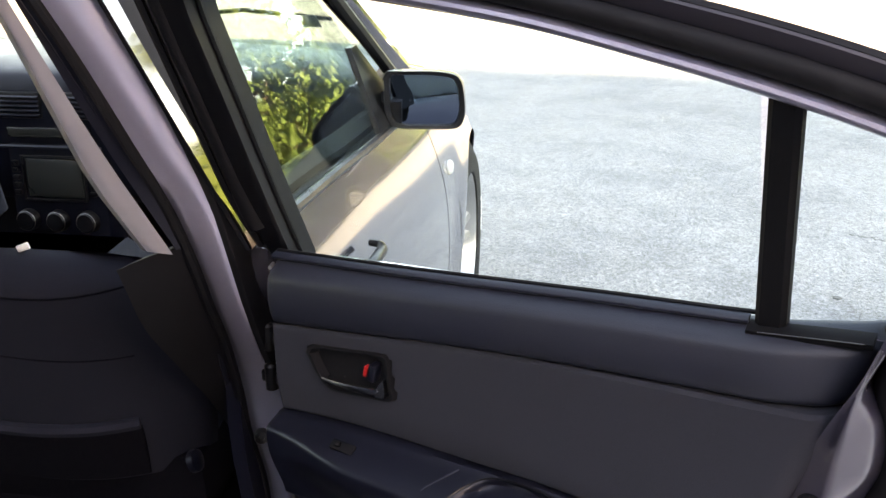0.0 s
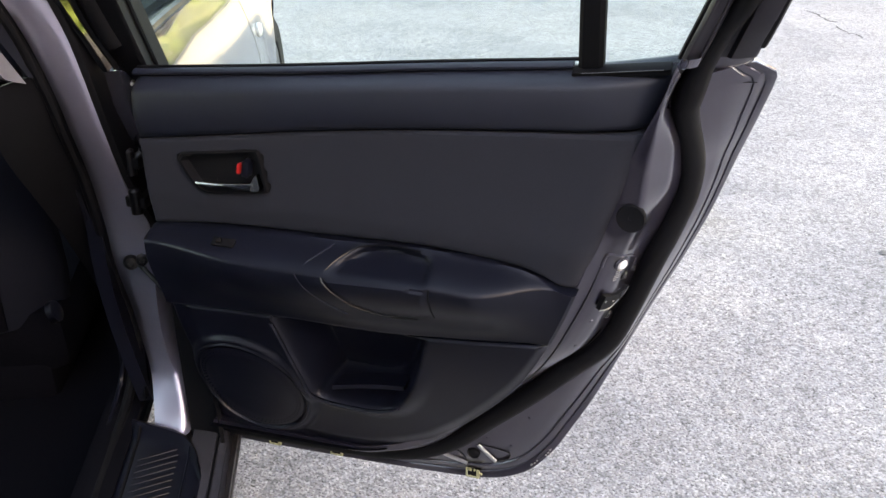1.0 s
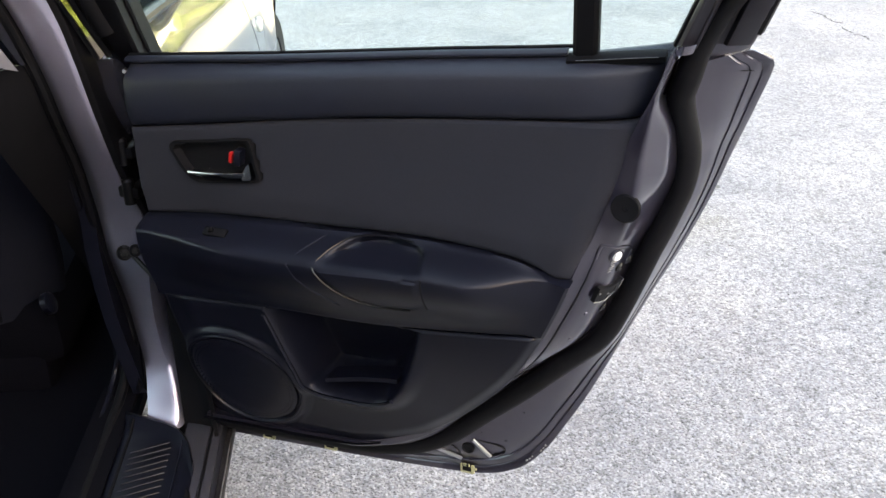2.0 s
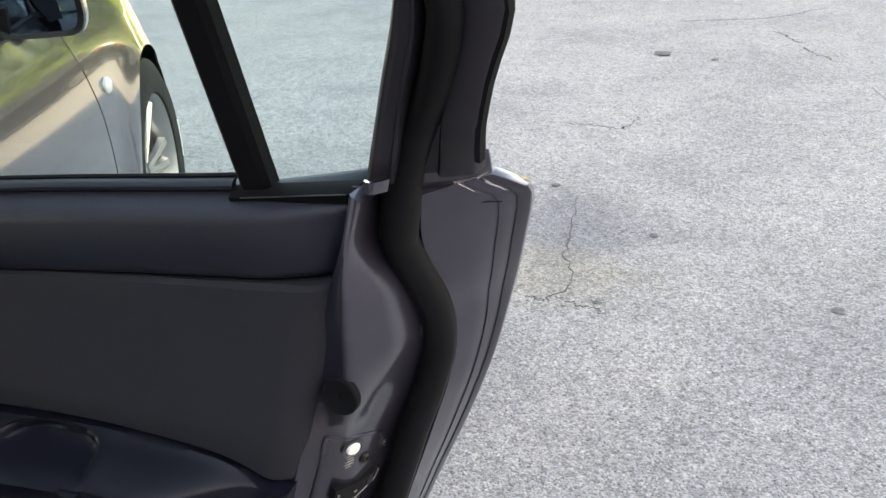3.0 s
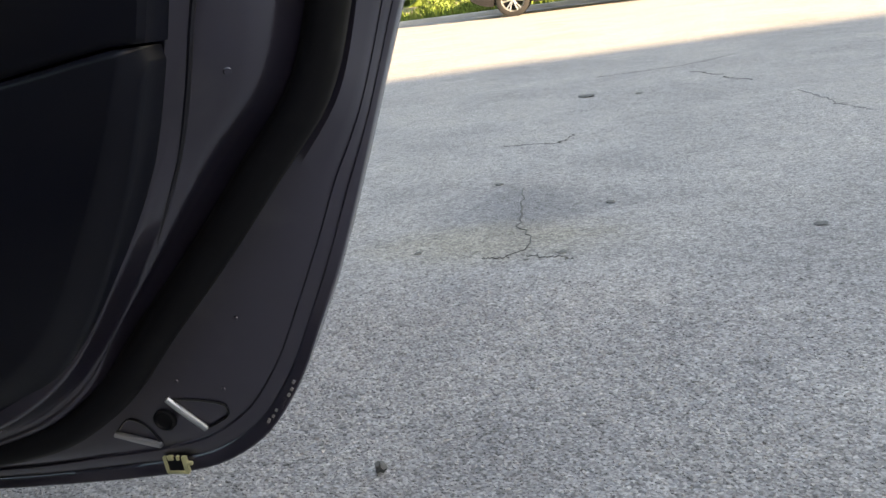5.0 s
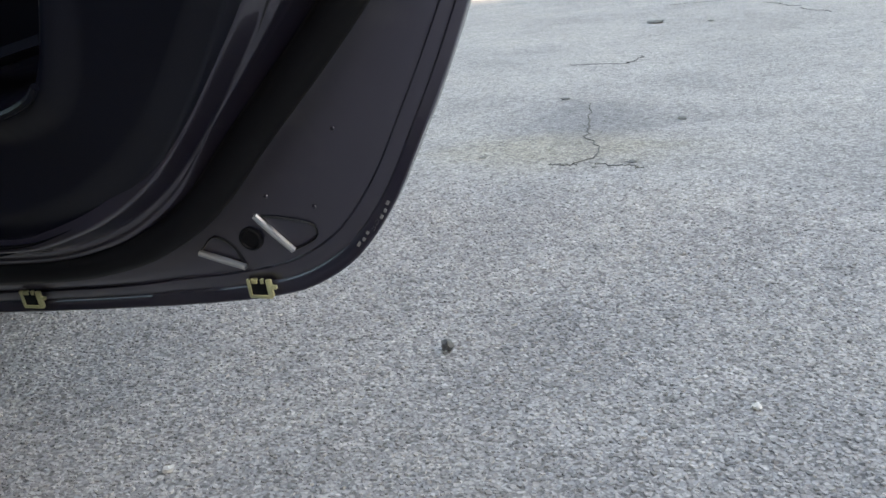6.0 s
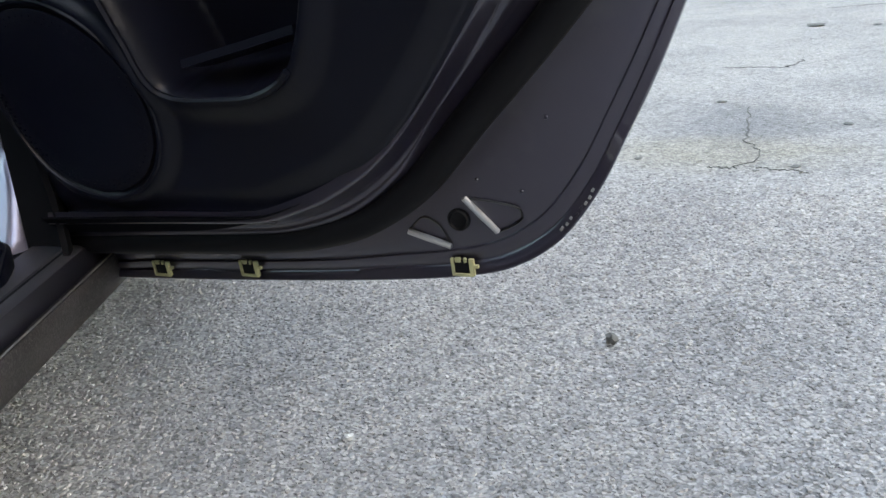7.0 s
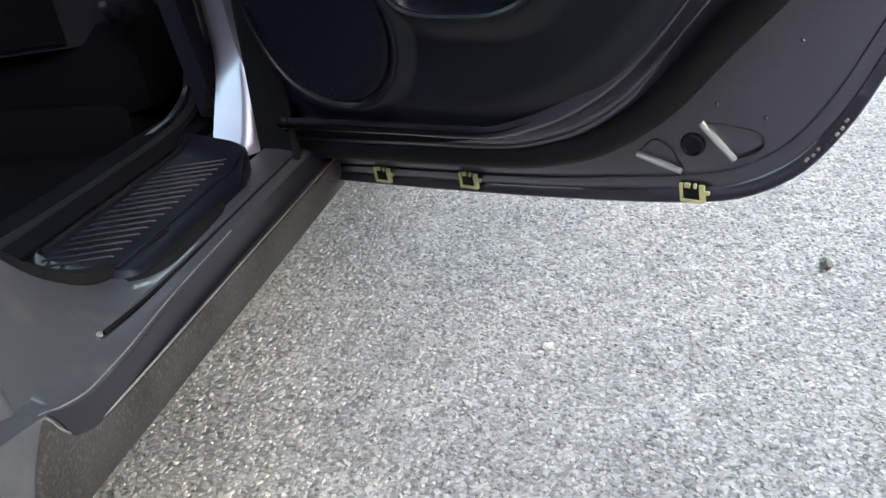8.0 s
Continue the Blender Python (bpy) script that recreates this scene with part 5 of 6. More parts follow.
def road_wheel(name, parent, m, r, width, rim_mat, spokes, lettered=False):
    """Wheel > tyre, rim, each spoke; its axis is x, its outer face looks to +x."""
    w = width / 2
    turn_x = m @ Matrix.Rotation(radians(90), 4, "Y")
    hub = part(name, turned([(0.03, -w * 0.2), (0.045, w * 0.3), (0.035, w * 0.5), (0.0, w * 0.55)], turn_x, 20), rim_mat, parent, "silver alloy wheel")
    rr = r * 0.67
    part("tyre", turned([(rr, -w * 0.85), (rr * 1.02, -w), (r * 0.86, -w * 1.04), (r * 0.975, -w * 0.86), (r, -w * 0.5), (r, w * 0.5), (r * 0.975, w * 0.86), (r * 0.86, w * 1.04), (rr * 1.04, w), (rr, w * 0.85)], turn_x, 48, None, False), TYRE, hub, "black road tyre")
    part("rim", turned([(rr, -w * 0.85), (rr * 0.93, -w * 0.5), (rr * 0.90, w * 0.1), (rr * 0.93, w * 0.7), (rr * 1.02, w * 0.95), (rr * 1.035, w * 0.80)], turn_x, 44, None, False), rim_mat, hub, "silver alloy rim")
    part("brake_disc", turned([(0.06, -w * 0.30), (rr * 0.72, -w * 0.30), (rr * 0.72, -w * 0.15), (0.06, -w * 0.15)], turn_x, 32), PLASTIC, hub, "dark brake disc")
    for k in range(spokes):
        a = 2 * math.pi * k / spokes
        for s in (-0.16, 0.16):
            d0, d1 = Vector((0, math.cos(a + s * 0.9), math.sin(a + s * 0.9))), Vector((0, math.cos(a + s), math.sin(a + s)))
            part("spoke", tube([m @ (d0 * 0.035 + Vector((w * 0.42, 0, 0))), m @ (d1 * rr * 0.55 + Vector((w * 0.55, 0, 0))), m @ (d1 * rr * 0.94 + Vector((w * 0.62, 0, 0)))], [0.016, 0.014, 0.018], 6), rim_mat, hub)
    if lettered:
        for k in range(5):
            a = radians(14 - 5.0 * k)
            d = Vector((0, math.cos(a), math.sin(a)))
            part("letter_bar", box((0.002, 0.018, 0.007), m @ Matrix.Translation(d * r * 0.86 + Vector((w * 1.045, 0, 0))) @ Matrix.Rotation(a + radians(90), 4, "X"), 0.0), WHITE, hub, "white tyre marking bar")
    return hub


for y in (1.385, -1.16):
    road_wheel("road_wheel", car, Matrix.Translation((-0.062, y, 0.31)), 0.312, 0.20, ALLOY, 5, y > 0)
    road_wheel("road_wheel", car, Matrix.Translation((2 * MID + 0.072, y, 0.31)) @ Matrix.Rotation(math.pi, 4, "Z"), 0.312, 0.20, ALLOY, 5)
    for sx in (0, 1):
        def liner(u, v, y=y, sx=sx):
            a = math.pi * (1.08 * u - 0.04)
            x = -0.27 + 0.285 * v
            p = Vector((x, y + 0.358 * math.cos(a), 0.31 + 0.358 * math.sin(a)))
            return mirrored(p) if sx else p
        part("arch_liner", sheet(liner, 24, 4, (0, 0, 0.004)), PLASTIC, car, "black wheel-arch liner")


# upper body, glass and lids
def across(rows, n, thick, name, material, label, crown=0.03):
    """A panel across the car through rows of (y, z, half width)."""
    ys = [r[0] for r in rows]
    fz, fw = cur(*[(r[0], r[1]) for r in rows]), cur(*[(r[0], r[2]) for r in rows])

    def f(u, v):
        y = ys[0] + (ys[-1] - ys[0]) * u
        s = 2 * v - 1
        return Vector((MID + s * fw(y), y, fz(y) - crown * s * s - 0.02 * abs(s) ** 8))
    ob = part(name, sheet(f, n, 20, thick), material, car, label)
    return ob


across([(-1.15, 1.40, 0.54), (-0.6, 1.455, 0.57), (-0.1, 1.46, 0.58), (0.16, 1.425, 0.56)], 20, (0, 0, -0.03), "roof", PAINT, "violet-grey painted roof")
part("headliner", sheet(lambda u, v: Vector((MID - 0.53 + 1.06 * v, -1.1 + 1.35 * u, 1.385 - 0.05 * (2 * v - 1) ** 2 + 0.02 * math.sin(math.pi * u))), 10, 10, (0, 0, 0.01)), TRIM_LIGHT, car, "pale grey headliner")
across([(1.10, 0.900, 0.76), (1.6, 0.845, 0.73), (2.0, 0.745, 0.62), (2.22, 0.63, 0.52)], 16, (0, 0, -0.02), "bonnet", PAINT, "violet-grey painted bonnet")
across([(-2.10, 1.00, 0.66), (-1.9, 1.03, 0.70), (-1.72, 1.04, 0.72)], 8, (0, 0, -0.02), "boot_lid", PAINT, "violet-grey painted boot lid")
wind = across([(0.16, 1.41, 0.56), (0.65, 1.18, 0.64), (1.12, 0.93, 0.72)], 14, (0, 0, -0.004), "windscreen", GLASS_CLEAR, "raked windscreen", 0.05)
back = across([(-1.74, 1.04, 0.66), (-1.4, 1.24, 0.60), (-1.13, 1.39, 0.54)], 10, (0, 0, -0.004), "rear_window", GLASS_CLEAR, "raked rear window", 0.04)
wind.visible_shadow = back.visible_shadow = False
for sx in (0, 1):
    def both(p, sx=sx):
        p = Vector(p)
        return mirrored(p) if sx else p
    part("a_pillar", tube([both(p) for p in ((-0.050, 0.95, 0.865), (-0.085, 0.70, 1.000), (-0.13, 0.45, 1.15), (-0.185, 0.26, 1.29), (-0.25, 0.10, 1.40))], 0.024, 8, squash=0.7), PAINT, car, "violet-grey painted windscreen pillar")
    part("roof_rail", tube([both(p) for p in ((-0.25, 0.12, 1.40), (-0.262, -0.3, 1.435), (-0.272, -0.8, 1.42), (-0.265, -1.12, 1.385))], 0.03, 8), PAINT, car, "violet-grey painted roof rail")
    part("c_pillar", tube([both(p) for p in ((-0.26, -1.10, 1.385), (-0.17, -1.35, 1.22), (-0.10, -1.70, 1.02), (-0.08, -1.95, 0.97))], [0.05, 0.07, 0.08, 0.05], 8, squash=0.6), PAINT, car, "violet-grey painted rear pillar")
part("front_bumper", sheet(lambda u, v: Vector((MID - 0.58 + 1.16 * u, 2.17 + 0.17 * math.sin(math.pi * u) ** 0.6, 0.24 + 0.46 * v)), 20, 8, (0, -0.01, 0)), PAINT, car, "violet-grey painted front bumper")
part("rear_bumper", sheet(lambda u, v: Vector((MID - 0.78 + 1.56 * u, -2.08 - 0.14 * math.sin(math.pi * u) ** 0.6, 0.28 + 0.70 * v)), 20, 8, (0, 0.01, 0)), PAINT, car, "violet-grey painted rear bumper")
part("left_glass", sheet(lambda u, v: mirrored((-0.040 - 0.42 * 0.44 * v, -1.25 + 1.9 * u - 0.45 * v * u + 0.15 * v, 0.895 + 0.44 * v)), 10, 6, (0.004, 0, 0)), GLASS, car, "tinted far-side glass").visible_shadow = False

# cabin
part("cabin_floor", sheet(lambda u, v: Vector((MID - 0.70 + 1.42 * u, -1.05 + 2.2 * v, 0.235 + 0.10 * math.exp(-((u - 0.5) / 0.09) ** 2))), 30, 10, (0, 0, -0.02)), CARPET, car, "black cabin carpet")
part("bulkhead", sheet(lambda u, v: Vector((MID - 0.74 + 1.48 * u, 1.12, 0.22 + 0.56 * v)), 4, 4, (0, 0.02, 0)), PLASTIC, car)
part("rear_seat", sheet(lambda u, v: Vector((MID - 0.66 + 1.30 * u, -0.55 - 0.50 * cur((0, 0.0), (0.5, 0.75), (1, 1.25))(v), 0.44 + 0.62 * ease((v - 0.45) / 0.55) + 0.015 * math.sin(u * 14))), 24, 20, (0, -0.05, -0.10)), SEAT, car, "black cloth rear bench")
part("front_door_liner", sheet(lambda u, v: Vector((-0.10 - 0.03 * math.sin(math.pi * v), -0.05 + 1.05 * u, 0.32 + 0.50 * v)), 8, 8, (0.02, 0, 0)), PLASTIC, car, "black inner lining of the front door")
part("left_lining", sheet(lambda u, v: Vector((2 * MID + 0.10, -1.6 + 2.7 * u, 0.25 + 0.63 * v)), 6, 4, (-0.02, 0, 0)), PLASTIC, car, "black lining of the far side")


# dashboard
def dash_top(u, v):
    x = MID - 0.72 + 1.44 * u
    k = v
    y = cur((0, 0.80), (0.25, 0.775), (0.5, 0.80), (0.75, 0.95), (1, 1.16))(k)
    z = cur((0, 0.62), (0.25, 0.80), (0.5, 0.885), (0.75, 0.915), (1, 0.925))(k)
    return Vector((x, y + 0.02 * (2 * u - 1) ** 2, z - 0.02 * (2 * u - 1) ** 4))


dashboard = part("dashboard", sheet(dash_top, 40, 24, (0, 0.03, -0.03)), PLASTIC, car, "black moulded dashboard")
part("centre_console", box((0.235, 0.09, 0.52), Matrix.Translation((MID, 0.815, 0.570)) @ Matrix.Rotation(radians(-4), 4, "X"), 0.012), PLASTIC, dashboard, "black centre console stack")
STACK = Matrix.Translation((MID, 0.768, 0.66)) @ Matrix.Rotation(radians(-4), 4, "X")
part("radio_screen", box((0.135, 0.006, 0.088), STACK @ Matrix.Translation((0, -0.002, 0.0)), 0.003), SCREEN, dashboard, "dark glossy radio screen")
part("radio_frame", tube([STACK @ Vector(p) for p in ((-0.075, -0.004, -0.05), (-0.075, -0.004, 0.05), (0.075, -0.004, 0.05), (0.075, -0.004, -0.05))], 0.004, 6, True), GLOSS_BLACK, dashboard)
for s in (-1, 1):
    for k in range(5):
        part("radio_button", box((0.016, 0.008, 0.012), STACK @ Matrix.Translation((s * 0.092, -0.003, 0.034 - 0.017 * k)), 0.002), GLOSS_BLACK, dashboard)
for k in (-1, 0, 1):
    knob = turned([(0.026, -0.004), (0.025, 0.012), (0.020, 0.020), (0.0, 0.021)], STACK @ Matrix.Translation((k * 0.073, -0.004, -0.098)) @ Matrix.Rotation(radians(90), 4, "X"), 24)
    part("heater_knob", knob, GLOSS_BLACK, dashboard, "black heater knob")
    part("knob_ring", tube([STACK @ Vector((k * 0.073 + 0.0225 * math.cos(a), -0.019, -0.098 + 0.0225 * math.sin(a))) for a in np.linspace(0, 2 * math.pi, 24, endpoint=False)], 0.0010, 5, True), STEEL, dashboard)
for s in (-0.062, 0.062):
    part("air_vent", box((0.105, 0.02, 0.060), STACK @ Matrix.Translation((s, 0.004, 0.165)), 0.006), GLOSS_BLACK, dashboard, "black air vent")
    for k in range(5):
        part("vent_slat", box((0.092, 0.012, 0.0025), STACK @ Matrix.Translation((s, -0.008, 0.145 + 0.010 * k)) @ Matrix.Rotation(radians(20), 4, "X"), 0.0006), VINYL, dashboard)
part("clock_panel", box((0.20, 0.006, 0.022), STACK @ Matrix.Translation((0, -0.004, 0.105)), 0.002), SCREEN, dashboard, "dark display strip")
part("dash_rail", tube([STACK @ Vector((x, -0.006, 0.072)) for x in (-0.12, 0, 0.12)], 0.005, 6), VINYL, dashboard)
wheel_m = Matrix.Translation((MID - 0.37, 0.60, 0.78)) @ Matrix.Rotation(radians(65), 4, "X")
part("steering_wheel", tube([wheel_m @ Vector((0.185 * math.cos(a), 0.185 * math.sin(a), 0)) for a in np.linspace(0, 2 * math.pi, 36, endpoint=False)], 0.015, 8, True, bm=turned([(0.075, -0.02), (0.07, 0.02), (0.0, 0.03)], wheel_m, 20)), PLASTIC, car, "black steering wheel")


# front seats
seat_half = cur((0.38, 0.225), (0.48, 0.240), (0.60, 0.243), (0.68, 0.240), (0.72, 0.231), (0.75, 0.210), (0.768, 0.180), (0.776, 0.135))


def seat_back(u, v):
    """The rear face of a front seat's backrest, rounded at its shoulders."""
    s = 2 * u - 1
    z = 0.38 + 0.394 * v
    over = max(0.0, (z - 0.715) / 0.061)
    y = 0.012 - 0.09 * (v - 0.5) + 0.075 * abs(s) ** 3.0 - 0.010 * math.cos(2.6 * s) + 0.062 * over ** 2.2
    return Vector((s * seat_half(z), y, z))


def front_seat(x, label):
    rows = []
    for v in np.linspace(0, 1, 40):
        face = [seat_back(u, v) for u in np.linspace(0, 1, 26)]
        half, over = face[-1].x, max(0.0, (face[0].z - 0.715) / 0.061)
        deep = 0.135 - 0.060 * over ** 2.2
        face += [Vector((half * c, 0.012 - 0.09 * (v - 0.5) + deep * k + 0.062 * over ** 2.2 * (1 - k), face[0].z)) for c, k in ((1.02, 0.80), (0.97, 0.97), (0.80, 1.06), (0.4, 1.0), (-0.4, 1.0), (-0.80, 1.06), (-0.97, 0.97), (-1.02, 0.80))]
        rows.append(face)
    back_ob = part("front_seat", loft(rows), SEAT, car, label, sharp=70)
    back_ob.matrix_local = Matrix.Translation((x, 0, 0))
    rows = [[Vector((-0.115 + 0.095 * k * math.copysign(abs(math.cos(a)) ** 0.6, math.cos(a)), 0.055 + dy + 0.055 * k * math.copysign(abs(math.sin(a)) ** 0.7, math.sin(a)), z)) for a in np.linspace(0, 2 * math.pi, 24, endpoint=False)]
            for z, k, dy in ((0.800, 0.75, 0.02), (0.815, 0.95, 0.015), (0.85, 1.0, 0.0), (0.90, 0.97, -0.005), (0.935, 0.85, 0.0), (0.95, 0.55, 0.0))]
    part("headrest", loft(rows), SEAT, back_ob, "black cloth headrest")
    for s in (-0.16, -0.07):
        part("headrest_post", tube([(s, 0.07, 0.72), (s, 0.07, 0.82)], 0.006, 8), STEEL, back_ob, "metal headrest post")
    part("seat_pocket", tube(spline([seat_back(u, 0.285 + 0.03 * (2 * u - 1) ** 2) + Vector((0, -0.012, 0)) for u in np.linspace(0.10, 0.84, 14)], 36), 0.0105, 8), SEAT, back_ob, "elastic hem of the map pocket")
    # Pocket and cushion take the darker carpet black for the footwell's shade.
    part("pocket_cloth", sheet(lambda u, v: seat_back(0.10 + 0.74 * u, 0.02 + 0.26 * v) + Vector((0, -0.008 - 0.004 * v, 0)), 16, 8, (0, 0.004, 0)), CARPET, back_ob, "black map pocket, darkened further for footwell shade")
    part("shoulder_seam", tube(spline([seat_back(u, 0.905 - 0.03 * math.sin(math.pi * (u - 0.3)) + 0.09 * max(0, u - 0.72)) + Vector((0, -0.0010, 0)) for u in np.linspace(0.15, 0.90, 16)], 34), 0.0016, 5), CARPET, back_ob, "sewn shoulder seam")
    part("waist_seam", tube(spline([seat_back(u, 0.62 + 0.02 * math.sin(6 * u)) + Vector((0, -0.0006, 0)) for u in np.linspace(0.30, 0.86, 10)], 24), 0.0013, 5), CARPET, back_ob)
    part("cushion", box((0.48, 0.50, 0.14), Matrix.Translation((0, 0.34, 0.37)) @ Matrix.Rotation(radians(6), 4, "X"), 0.04), CARPET, back_ob, "black seat cushion, darkened further for footwell shade")
    part("seat_base", box((0.40, 0.44, 0.10), Matrix.Translation((0, 0.32, 0.27)), 0.02), CARPET, back_ob, "black seat frame")
    return back_ob


passenger = front_seat(-0.475, "black cloth front passenger seat")
front_seat(2 * MID + 0.475, "black cloth driver seat")
part("seat_label", box((0.020, 0.004, 0.016), Matrix.Translation((0.221, 0.020, 0.757)) @ Matrix.Rotation(radians(35), 4, "Y"), 0.001, box((0.010, 0.004, 0.016), Matrix.Translation((0.224, 0.020, 0.742)), 0.001)), PAPER, passenger, "white sewn-in seat tag")
part("seat_tag", box((0.020, 0.004, 0.010), Matrix.Translation((0.030, 0.030, 0.781)) @ Matrix.Rotation(radians(-20), 4, "Y"), 0.001), PAPER, passenger, "small white tag")
part("trim_tag", box((0.004, 0.010, 0.030), Matrix.Translation((-0.196, 0.046, 0.677)) @ Matrix.Rotation(radians(-14), 4, "X"), 0.001), PAPER, car, "white tag on the pillar trim")
part("seat_hinge_cover", turned([(0.018, -0.004), (0.018, 0.006), (0.012, 0.010), (0.0, 0.011)], Matrix.Translation((0.236, 0.06, 0.425)) @ Matrix.Rotation(radians(70), 4, "Y"), 16), PLASTIC, passenger, "dark recliner cover")

# papers on the dashboard and windscreen
part("dash_paper", box((0.12, 0.002, 0.09), Matrix.Translation((MID - 0.08, 1.02, 0.98)) @ Matrix.Rotation(radians(-40), 4, "X"), 0.0005), PAPER, car, "white paper behind the windscreen")
part("screen_sticker", box((0.085, 0.07, 0.001), Matrix.Translation((MID + 0.52, 1.03, 0.985)) @ Matrix.Rotation(radians(-29), 4, "X"), 0.0), PAPER, car, "white sticker low on the windscreen")
part("wiper", tube([(MID + 0.10, 1.19, 0.975), (MID + 0.35, 1.12, 1.0), (MID + 0.58, 1.08, 0.985)], 0.006, 6), GLOSS_BLACK, car, "black wiper arm")


# ---- far side of the yard ----
def parked_car(label, m):
    """A black estate seen from its flank: x ahead, y to its near side is minus, z up, from below its rear wheel."""
    ob = thing("parked_car", label, "car", m, "parked cars")
    top = cur((-0.85, 0.78), (-0.7, 1.0), (-0.45, 1.38), (0.2, 1.46), (1.3, 1.46), (1.9, 1.30), (2.45, 0.98), (3.2, 0.86), (3.42, 0.60))
    bottom = cur((-0.85, 0.42), (-0.7, 0.30), (-0.4, 0.22), (2.9, 0.22), (3.42, 0.34))

    def cut(x):
        z = bottom(x)
        for c in (0.0, 2.52):
            d = 0.35 ** 2 - (x - c) ** 2
            if d > 0:
                z = max(z, 0.31 + math.sqrt(d))
        return z

    def half(x, z):
        k = 0.88 - 0.10 * ease((-0.35 - x) / 0.5) ** 2 - 0.14 * ease((x - 2.5) / 0.9) ** 2
        return k - 0.05 * ease((0.40 - z) / 0.2) - 0.30 * ease((z - 0.92) / 0.55) + 0.015 * math.sin((z - 0.3) * 6)

    for s in (-1, 1):
        part("body_side", sheet(lambda u, v: Vector((-0.85 + 4.27 * u, s * half(-0.85 + 4.27 * u, cut(-0.85 + 4.27 * u) + (min(top(-0.85 + 4.27 * u), 0.95) - cut(-0.85 + 4.27 * u)) * v),
                                                     cut(-0.85 + 4.27 * u) + (max(min(top(-0.85 + 4.27 * u), 0.95), cut(-0.85 + 4.27 * u) + 0.02) - cut(-0.85 + 4.27 * u)) * v)), 90, 12, (0, -s * 0.01, 0)), BLACK_PAINT, ob, "black painted flank")
        part("side_glass", sheet(lambda u, v: Vector((-0.55 + 2.75 * u, s * half(0.5, 0.95 + (top(-0.55 + 2.75 * u) - 0.05 - 0.95) * v), 0.95 + max(0.02, top(-0.55 + 2.75 * u) - 0.05 - 0.95) * v)), 30, 6, (0, -s * 0.006, 0)), SCREEN, ob, "dark side windows")
        for x in (0.62, 1.72):
            part("door_handle", tube([(x - 0.09, s * 0.90, 0.82), (x - 0.06, s * 0.915, 0.82), (x + 0.06, s * 0.915, 0.82), (x + 0.09, s * 0.90, 0.82)], 0.012, 6), BLACK_PAINT, ob)
        part("sill_strip", tube([(0.42, s * 0.87, 0.30), (1.3, s * 0.885, 0.29), (2.1, s * 0.87, 0.30)], 0.02, 6), BLACK_PAINT, ob)
        part("tail_lamp", box((0.10, 0.16, 0.20), Matrix.Translation((-0.72, s * 0.74, 0.82)) @ Matrix.Rotation(radians(-s * 20), 4, "Z"), 0.03), LAMP_RED, ob, "red tail lamp")
        for x in (0.0, 2.52):
            w = Matrix.Translation((x, s * 0.79, 0.31)) @ Matrix.Rotation(radians(s * 90), 4, "Z")
            road_wheel("wheel", ob, w, 0.325, 0.21, ALLOY, 6)
            part("arch_lining", sheet(lambda u, v, x=x: Vector((x + 0.348 * math.cos(math.pi * u), s * (0.55 + 0.30 * v), 0.31 + 0.348 * math.sin(math.pi * u))), 18, 2, (0, 0, 0.004)), PLASTIC, ob)
    part("roof", sheet(lambda u, v: Vector((-0.85 + 4.27 * u, (2 * v - 1) * half(-0.85 + 4.27 * u, top(-0.85 + 4.27 * u)), top(-0.85 + 4.27 * u) - 0.03 * (2 * v - 1) ** 2)), 60, 10, (0, 0, -0.01)), BLACK_PAINT, ob, "black roof and bonnet")
    part("floor_pan", box((3.3, 1.3, 0.06), Matrix.Translation((1.25, 0, 0.26)), 0.02), PLASTIC, ob)
    part("tail_panel", box((0.06, 1.45, 0.45), Matrix.Translation((-0.80, 0, 0.62)), 0.02), BLACK_PAINT, ob, "black tailgate")
    return ob


parked_car("black parked estate car with silver alloy wheels in the sun", Matrix.Translation((-2.08, 18.22, 0)) @ Matrix.Rotation(radians(6.0), 4, "Z"))
parked_car("dark parked estate car farther along the verge", Matrix.Translation((3.6, 20.2, 0)) @ Matrix.Rotation(radians(6.0), 4, "Z"))


# verge: soil strip, grass, bushes, guard rail
VERGE = Matrix.Translation((0, 20.3, 0)) @ Matrix.Rotation(radians(6.0), 4, "Z")
verge = part("verge", sheet(lambda u, v: VERGE @ Vector((-45 + 90 * u, 0.0 + 14 * v, 0.05 + 0.25 * v + 0.05 * math.sin(u * 80) * v)), 60, 6, (0, 0, -0.3)), SOIL)
tagged(verge, "dry grassy verge along the far side of the yard", "verge", kind="structure")
kerb = part("kerb", box((90, 0.15, 0.16), VERGE @ Matrix.Translation((0, -0.08, 0.02)), 0.02), CONCRETE)
tagged(kerb, "pale concrete kerb below the verge", "kerb", kind="structure")
rng = np.random.default_rng(4)


def blades(name, n, place, height, width, material, label, category, spread_z=0.0):
    """Many small upright leaves in one mesh."""
    vs, fs = [], []
    for _ in range(n):
        p = place()
        a, t = rng.uniform(0, 2 * math.pi), rng.normal(0, 0.35, 2)
        h, w = height * rng.uniform(0.5, 1.3), width * rng.uniform(0.6, 1.3)
        d = Vector((math.cos(a), math.sin(a), 0)) * w
        tip = p + Vector((t[0] * h, t[1] * h, h))
        k = len(vs)
        vs += [p - d, p + d, p.lerp(tip, 0.6) + d * 0.6, tip, p.lerp(tip, 0.6) - d * 0.6]
        fs.append((k, k + 1, k + 2, k + 3, k + 4))
    me = bpy.data.meshes.new(name)
    me.from_pydata([tuple(v) for v in vs], [], fs)
    me.materials.append(material)
    ob = new(name, me)
    return tagged(ob, label, category, kind="stuff")


